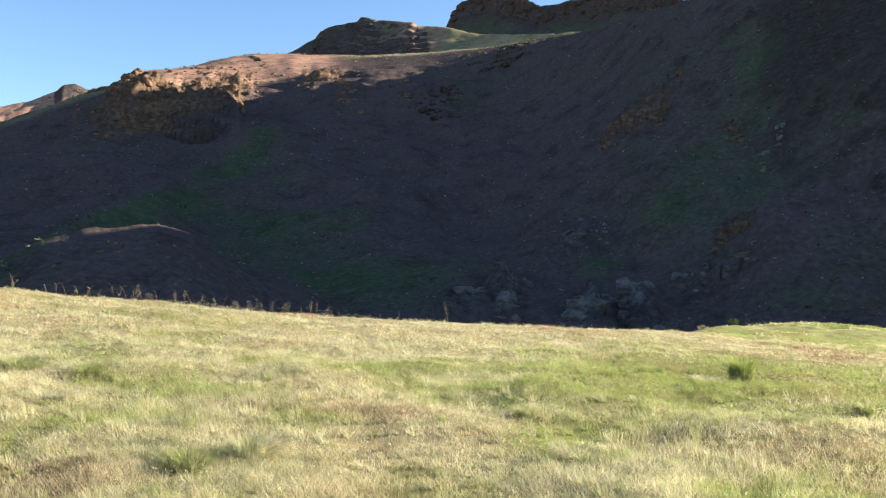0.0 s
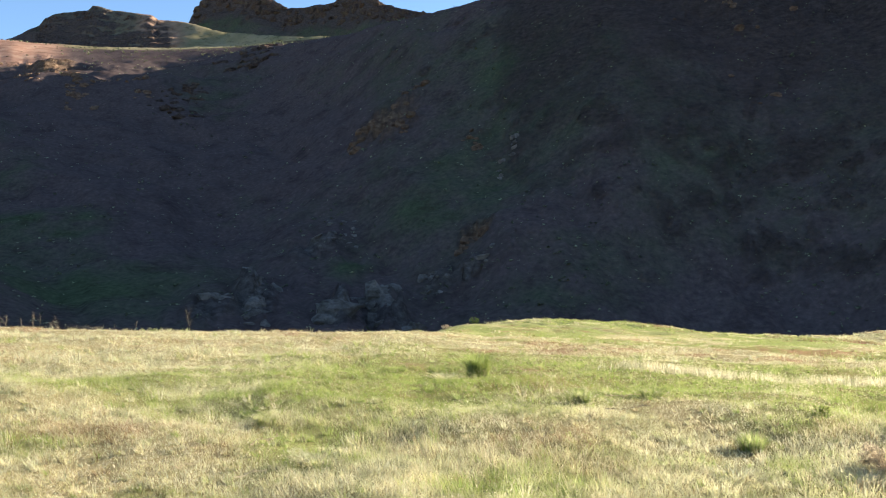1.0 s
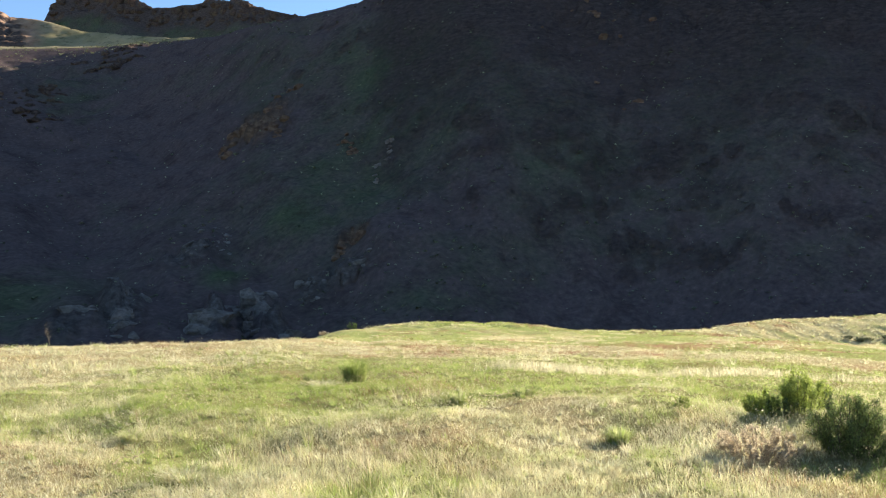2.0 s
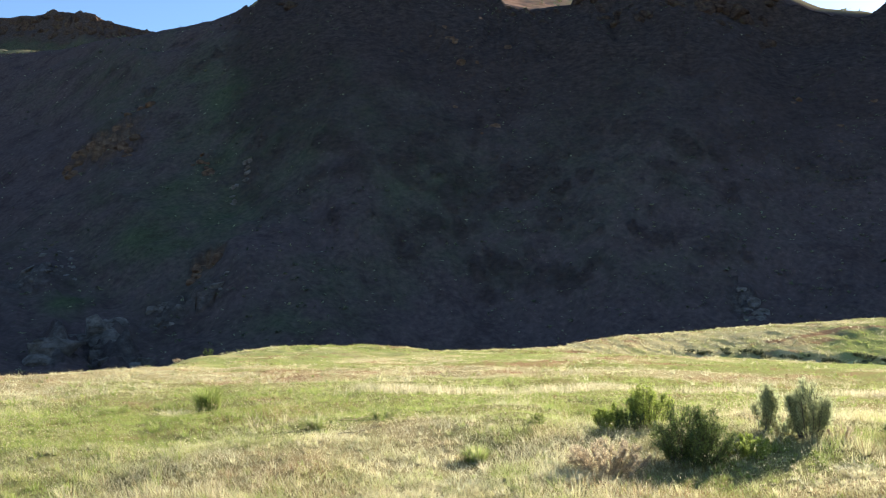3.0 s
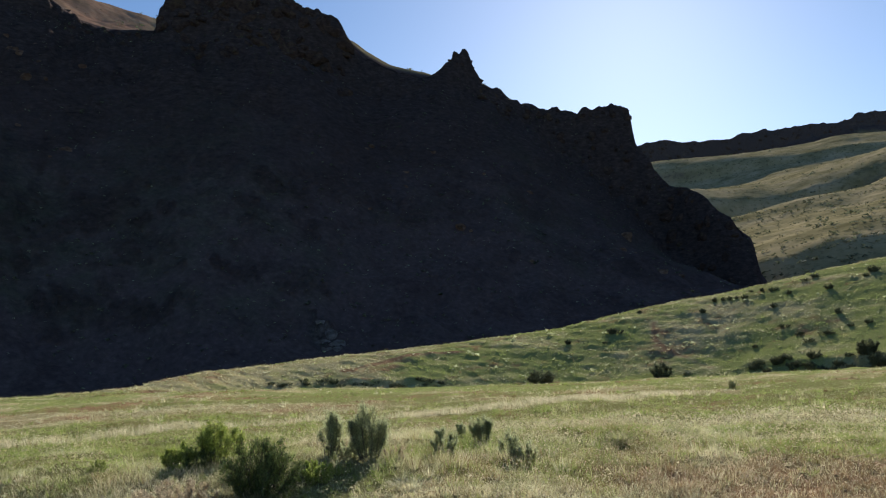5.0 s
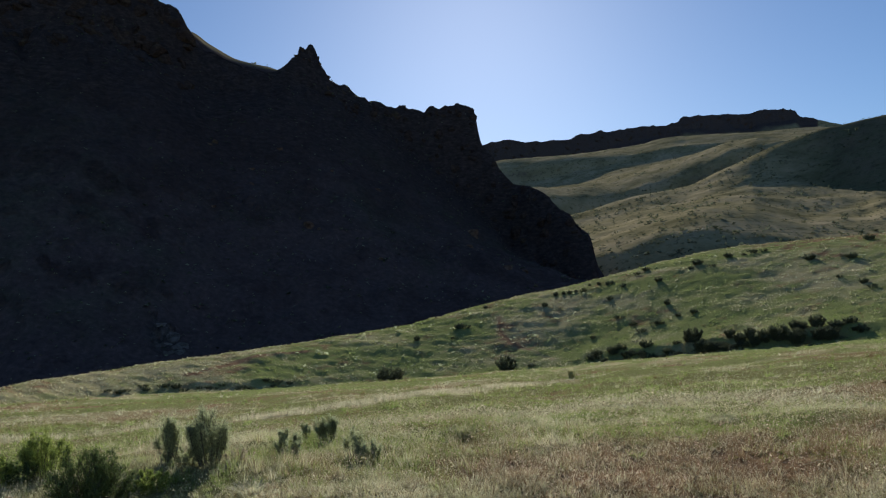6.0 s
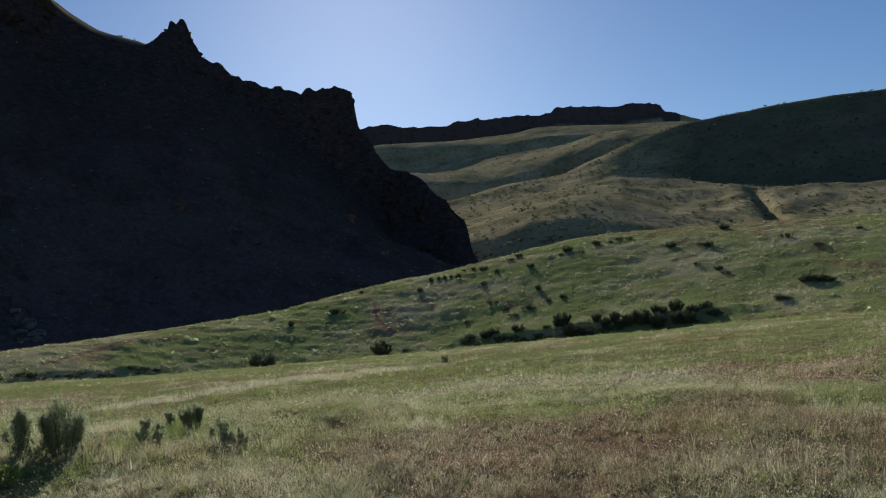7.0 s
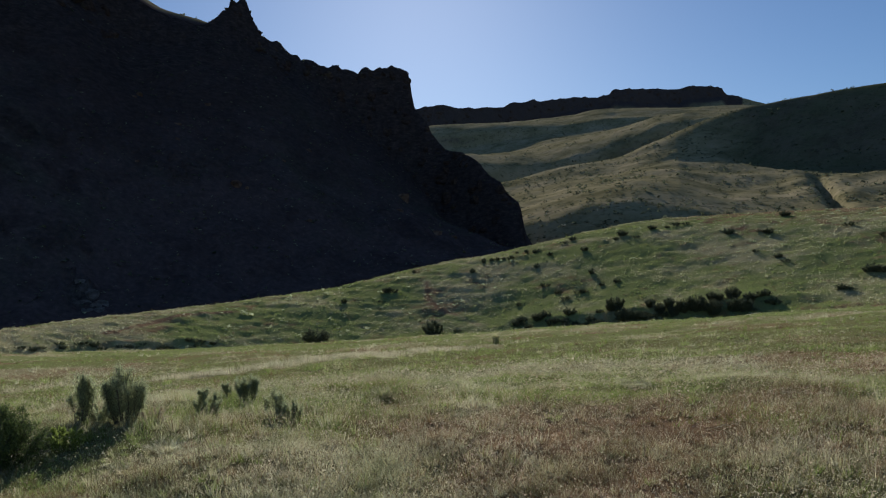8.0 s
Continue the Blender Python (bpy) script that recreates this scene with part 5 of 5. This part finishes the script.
# ---------------------------------------------------------------- grass
def grass(name, label, count, az0, az1, r0, r1, power, tall, wide, seed, tidy=0.35):
    """Standing blades as one mesh. power shapes how the count falls off with distance."""
    g = np.random.default_rng(seed)
    az = g.uniform(az0, az1, count)
    r = r0 * (r1 / r0) ** (g.uniform(0, 1, count) ** power)
    # gather the blades into clumps
    a = np.radians(az)
    x, y = r * np.sin(a), r * np.cos(a)
    clump = fbm(x, y, 0.55, 3, 0.6) + 0.6 * fbm(x, y, 2.2, 2, 0.5)
    keep = g.uniform(-1.3, 0.3, count) < clump
    az, r, x, y, clump = az[keep], r[keep], x[keep], y[keep], clump[keep]
    n = len(az)
    z = ground_zs(az, r)
    lush, brown = lush_field(az, r, x, y), brown_field(az, r, x, y)
    tallness = tall * g.uniform(0.5, 1.25, n) * (0.75 + 0.9 * np.clip(clump + 0.2, 0, 0.8)) * np.where(lush > 0.6, 0.85, 1.0)
    if r0 > 50:
        lush = lush * 0.5 + 0.18 + 0.5 * fbm(x, y, 9, 3, 0.6) - 0.3 * trail(az, r)
        tallness = tallness * (1 - 0.8 * trail(az, r))
    turn = g.uniform(0, 2 * math.pi, n)
    lean = tallness * g.uniform(0.1, 0.8, n) * tidy * 2
    drift = np.stack([np.cos(turn), np.sin(turn)], -1) * lean[:, None] + np.array([-0.10, -0.04]) * tallness[:, None]
    sideturn = g.uniform(0, math.pi, n)
    w = wide * g.uniform(0.5, 1.2, n)
    side = np.stack([np.cos(sideturn) * w, np.sin(sideturn) * w, np.zeros(n)], -1) * 0.5
    foot = np.stack([x, y, z - 0.01], -1)
    tip = foot + np.concatenate([drift, (tallness * np.sqrt(np.clip(1 - tidy * 0.5, 0.2, 1)))[:, None]], 1)
    verts = np.stack([foot - side, foot + side, tip], 1).reshape(-1, 3)
    faces = np.arange(n * 3).reshape(-1, 3)
    attr = {"lush": np.repeat(lush, 3), "brown": np.repeat(brown, 3)}
    ob = link_mesh(name, verts, faces, M_BLADE, attributes=attr)
    return tagged(ob, label, "grass", kind="stuff")


grass("meadow_grass", "mixed straw and green meadow grass blades close by", 560000, -33, 111, 4.2, 12.5, 0.85, 0.095, 0.005, 1, tidy=0.72)
grass("meadow_grass", "short straw and green meadow grass underfoot", 130000, -180, 180, 0.5, 6.0, 0.35, 0.085, 0.005, 6, tidy=0.72)
grass("meadow_grass", "mixed straw and green meadow grass further out", 400000, -33, 111, 11.5, 30, 0.9, 0.08, 0.010, 2, tidy=0.85)
grass("meadow_grass", "straw and green grass towards the meadow lip", 240000, -33, 111, 28, 64, 0.9, 0.07, 0.017, 3, tidy=0.85)
grass("meadow_grass", "thin dry grass stems standing above the turf", 24000, -33, 111, 4.5, 24, 0.9, 0.19, 0.004, 4, tidy=0.6)
grass("slope_grass", "tussocky green and straw grass on the slope", 200000, 16, 112, 56, 122, 1.0, 0.14, 0.06, 5, tidy=0.8)


def seed_heads(count, az0, az1, r0, r1, size, seed):
    """Nodding seed heads that float over the turf on stems too thin to see: small bright flakes."""
    g = np.random.default_rng(seed)
    az = g.uniform(az0, az1, count)
    r = r0 * (r1 / r0) ** (g.uniform(0, 1, count) ** 0.9)
    a = np.radians(az)
    x, y = r * np.sin(a), r * np.cos(a)
    keep = g.uniform(-0.5, 0.5, count) < fbm(x, y, 1.4, 3, 0.6) + 0.05
    az, r, x, y = az[keep], r[keep], x[keep], y[keep]
    n = len(az)
    z = ground_zs(az, r) + g.uniform(0.03, 0.17, n)
    c = np.stack([x, y, z], -1)
    verts = (c[:, None, :] + g.normal(size=(n, 3, 3)) * size * np.clip(r / 9, 0.9, 1.9)[:, None, None] * np.array([1, 1, 0.9])).reshape(-1, 3)
    attr = {"lush": np.repeat(lush_field(az, r, x, y) - 0.2, 3), "brown": np.repeat(brown_field(az, r, x, y), 3)}
    ob = link_mesh("seed_heads", verts, np.arange(n * 3).reshape(-1, 3), M_HEAD, attributes=attr)
    return tagged(ob, "pale nodding grass seed heads over the meadow", "grass", kind="stuff")


seed_heads(420000, -33, 111, 4.3, 26, 0.0046, 31)
seed_heads(70000, 66, 111, 4.3, 17, 0.0066, 32)


def straw_strip(count, seed):
    """Tall bleached grass along the line across the meadow."""
    g = np.random.default_rng(seed)
    az = g.uniform(27, 84, count)
    ka, kr = zip(*STRAW_LINE)
    r = np.interp(az, ka, kr) + g.normal(size=count) * 0.8
    patchy = np.clip(0.55 + 1.7 * fbm(r * np.sin(np.radians(az)), r * np.cos(np.radians(az)), 1.6, 3, 0.6), 0, 1)
    keep = g.uniform(0, 1, count) < straw_line(az, r) * patchy
    az, r = az[keep], r[keep]
    n = len(az)
    a = np.radians(az)
    foot = np.stack([r * np.sin(a), r * np.cos(a), ground_zs(az, r) - 0.01], -1)
    tall = g.uniform(0.08, 0.22, n)
    tip = foot + np.stack([g.normal(size=n) * 0.05 - 0.02, g.normal(size=n) * 0.05, tall], -1)
    turn = g.uniform(0, math.pi, n)
    side = np.stack([np.cos(turn), np.sin(turn), np.zeros(n)], -1) * 0.006
    verts = np.stack([foot - side, foot + side, tip], 1).reshape(-1, 3)
    flat = np.full(len(verts), -0.4)
    ob = link_mesh("straw_grass", verts, np.arange(n * 3).reshape(-1, 3), M_HEAD, attributes={"lush": flat, "brown": flat})
    return tagged(ob, "strip of tall bleached straw grass across the meadow", "grass", kind="stuff")


straw_strip(60000, 71)


def tussocks(name, label, clumps, blades, az0, az1, r0, r1, tall, spread, wide, seed, power=1.0):
    """Clumps of arching blades, each clump of one growth: green, straw or ruddy."""
    g = np.random.default_rng(seed)
    az = g.uniform(az0, az1, clumps)
    r = r0 * (r1 / r0) ** (g.uniform(0, 1, clumps) ** power)
    a = np.radians(az)
    x, y = r * np.sin(a), r * np.cos(a)
    lush = lush_field(az, r, x, y) + g.normal(size=clumps) * 0.36
    brown = brown_field(az, r, x, y) + g.normal(size=clumps) * 0.22
    if r0 > 50:
        lush = lush * 0.4 + 0.36 + 0.4 * fbm(x, y, 9, 3, 0.6) - trail(az, r)
    z = ground_zs(az, r)
    big = g.uniform(0.5, 1.35, clumps) * (0.8 + 0.8 * np.clip(fbm(x, y, 2.0, 2), -0.3, 0.5))
    n = clumps * blades
    rp = lambda v: np.repeat(v, blades)
    turn = g.uniform(0, 2 * math.pi, n)
    rad = spread * 0.35 * np.sqrt(g.uniform(0, 1, n)) * rp(big)
    out = np.stack([np.cos(turn), np.sin(turn), np.zeros(n)], -1)
    foot = np.stack([rp(x), rp(y), rp(z) - 0.01], -1) + out * rad[:, None]
    lean = spread * g.uniform(0.15, 0.8, n) * rp(big)
    high = tall * g.uniform(0.45, 1.0, n) * rp(big)
    tip = foot + out * lean[:, None] + np.array([-0.03, -0.01, 0]) + np.array([0, 0, 1]) * high[:, None]
    t2 = turn + math.pi / 2 + g.normal(size=n) * 0.6
    side = np.stack([np.cos(t2), np.sin(t2), np.zeros(n)], -1) * (wide * 0.5 * g.uniform(0.6, 1.2, n))[:, None]
    verts = np.stack([foot - side, foot + side, tip], 1).reshape(-1, 3)
    attr = {"lush": np.repeat(rp(lush), 3), "brown": np.repeat(rp(brown), 3)}
    ob = link_mesh(name, verts, np.arange(n * 3).reshape(-1, 3), M_BLADE, attributes=attr)
    return tagged(ob, label, "grass", kind="stuff")


tussocks("tussock_grass", "small arching tussocks of straw and green grass", 7000, 30, -33, 111, 4.4, 15, 0.13, 0.10, 0.007, 51, 0.85)
tussocks("tussock_grass", "tussocks of grass further across the meadow", 6000, 18, -33, 111, 14, 62, 0.17, 0.16, 0.018, 52, 0.8)
tussocks("slope_tussocks", "tussocks of grass over the far slope", 13000, 8, 17, 112, 57, 120, 0.20, 0.3, 0.055, 53)


# ---------------------------------------------------------------- scrub on the shaded hill and the far slopes
def scrub(name, label, count, az0, az1, l0, l1, low, high, mat, seed, tris=7):
    g = np.random.default_rng(seed)
    c0, c1 = np.searchsorted(AZ[:1138], (az0, az1))
    rows = np.flatnonzero((SHEET_L[:, 0] >= l0) & (SHEET_L[:, 0] <= l1))
    ci, ri = g.integers(c0, c1, count), rows[g.integers(0, len(rows), count)]
    jit = g.uniform(0, 1, (count, 1))
    nxt = np.minimum(ri + 1, SHEET_R.shape[0] - 1)
    p = np.stack([SHEET_X[ri, ci], SHEET_Y[ri, ci], SHEET_Z[ri, ci]], -1) * (1 - jit) + np.stack([SHEET_X[nxt, ci], SHEET_Y[nxt, ci], SHEET_Z[nxt, ci]], -1) * jit
    thick = fbm(p[:, 0], p[:, 1], 26, 3, 0.6)
    p = p[g.uniform(-0.5, 0.4, count) < thick]
    n = len(p)
    size = (low + (high - low) * g.uniform(0, 1, n) ** 2)[:, None, None]
    corner = g.normal(size=(n, tris, 3, 3)) * np.array([0.32, 0.32, 0.2])
    corner = corner + g.normal(size=(n, tris, 1, 3)) * np.array([0.3, 0.3, 0.12]) + np.array([0, 0, 0.28])
    verts = (p[:, None, :] + corner.reshape(n, -1, 3) * size).reshape(-1, 3)
    ob = link_mesh(name, verts, np.arange(len(verts)).reshape(-1, 3), mat)
    return tagged(ob, label, "scrub", kind="stuff")


scrub("hillside_scrub", "dark low scrub scattered over the shaded canyon slope", 5000, -34, 84, 8.0, 9.9, 0.3, 1.0, M_DARKLEAF, 8)
scrub("hillside_scrub", "grey sage clumps scattered over the shaded canyon slope", 4500, -34, 84, 8.0, 9.9, 0.2, 0.55, M_SAGE, 9)
scrub("far_scrub", "small dark shrubs dotted over the far sunlit slopes", 5200, 78, 112, 11.2, 14.0, 0.6, 2.2, M_DARKLEAF, 10)
scrub("far_scrub", "dark scrub over the farthest rolling slopes", 2200, 76, 100, 15.1, 17.6, 0.8, 2.4, M_DARKLEAF, 16)
scrub("crest_scrub", "small shrubs on the sunlit hill top", 1300, -28, 14, 9.9, 11.5, 0.5, 1.4, M_DARKLEAF, 11)
scrub("crest_scrub", "small dark shrubs on the sunlit saddle", 260, 36, 63, 11.0, 14.0, 0.6, 1.6, M_DARKLEAF, 17)
scrub("slope_scrub", "low sage clumps dotted over the grass slope", 600, 60, 112, 5.1, 5.95, 0.2, 0.55, M_SAGE, 12)
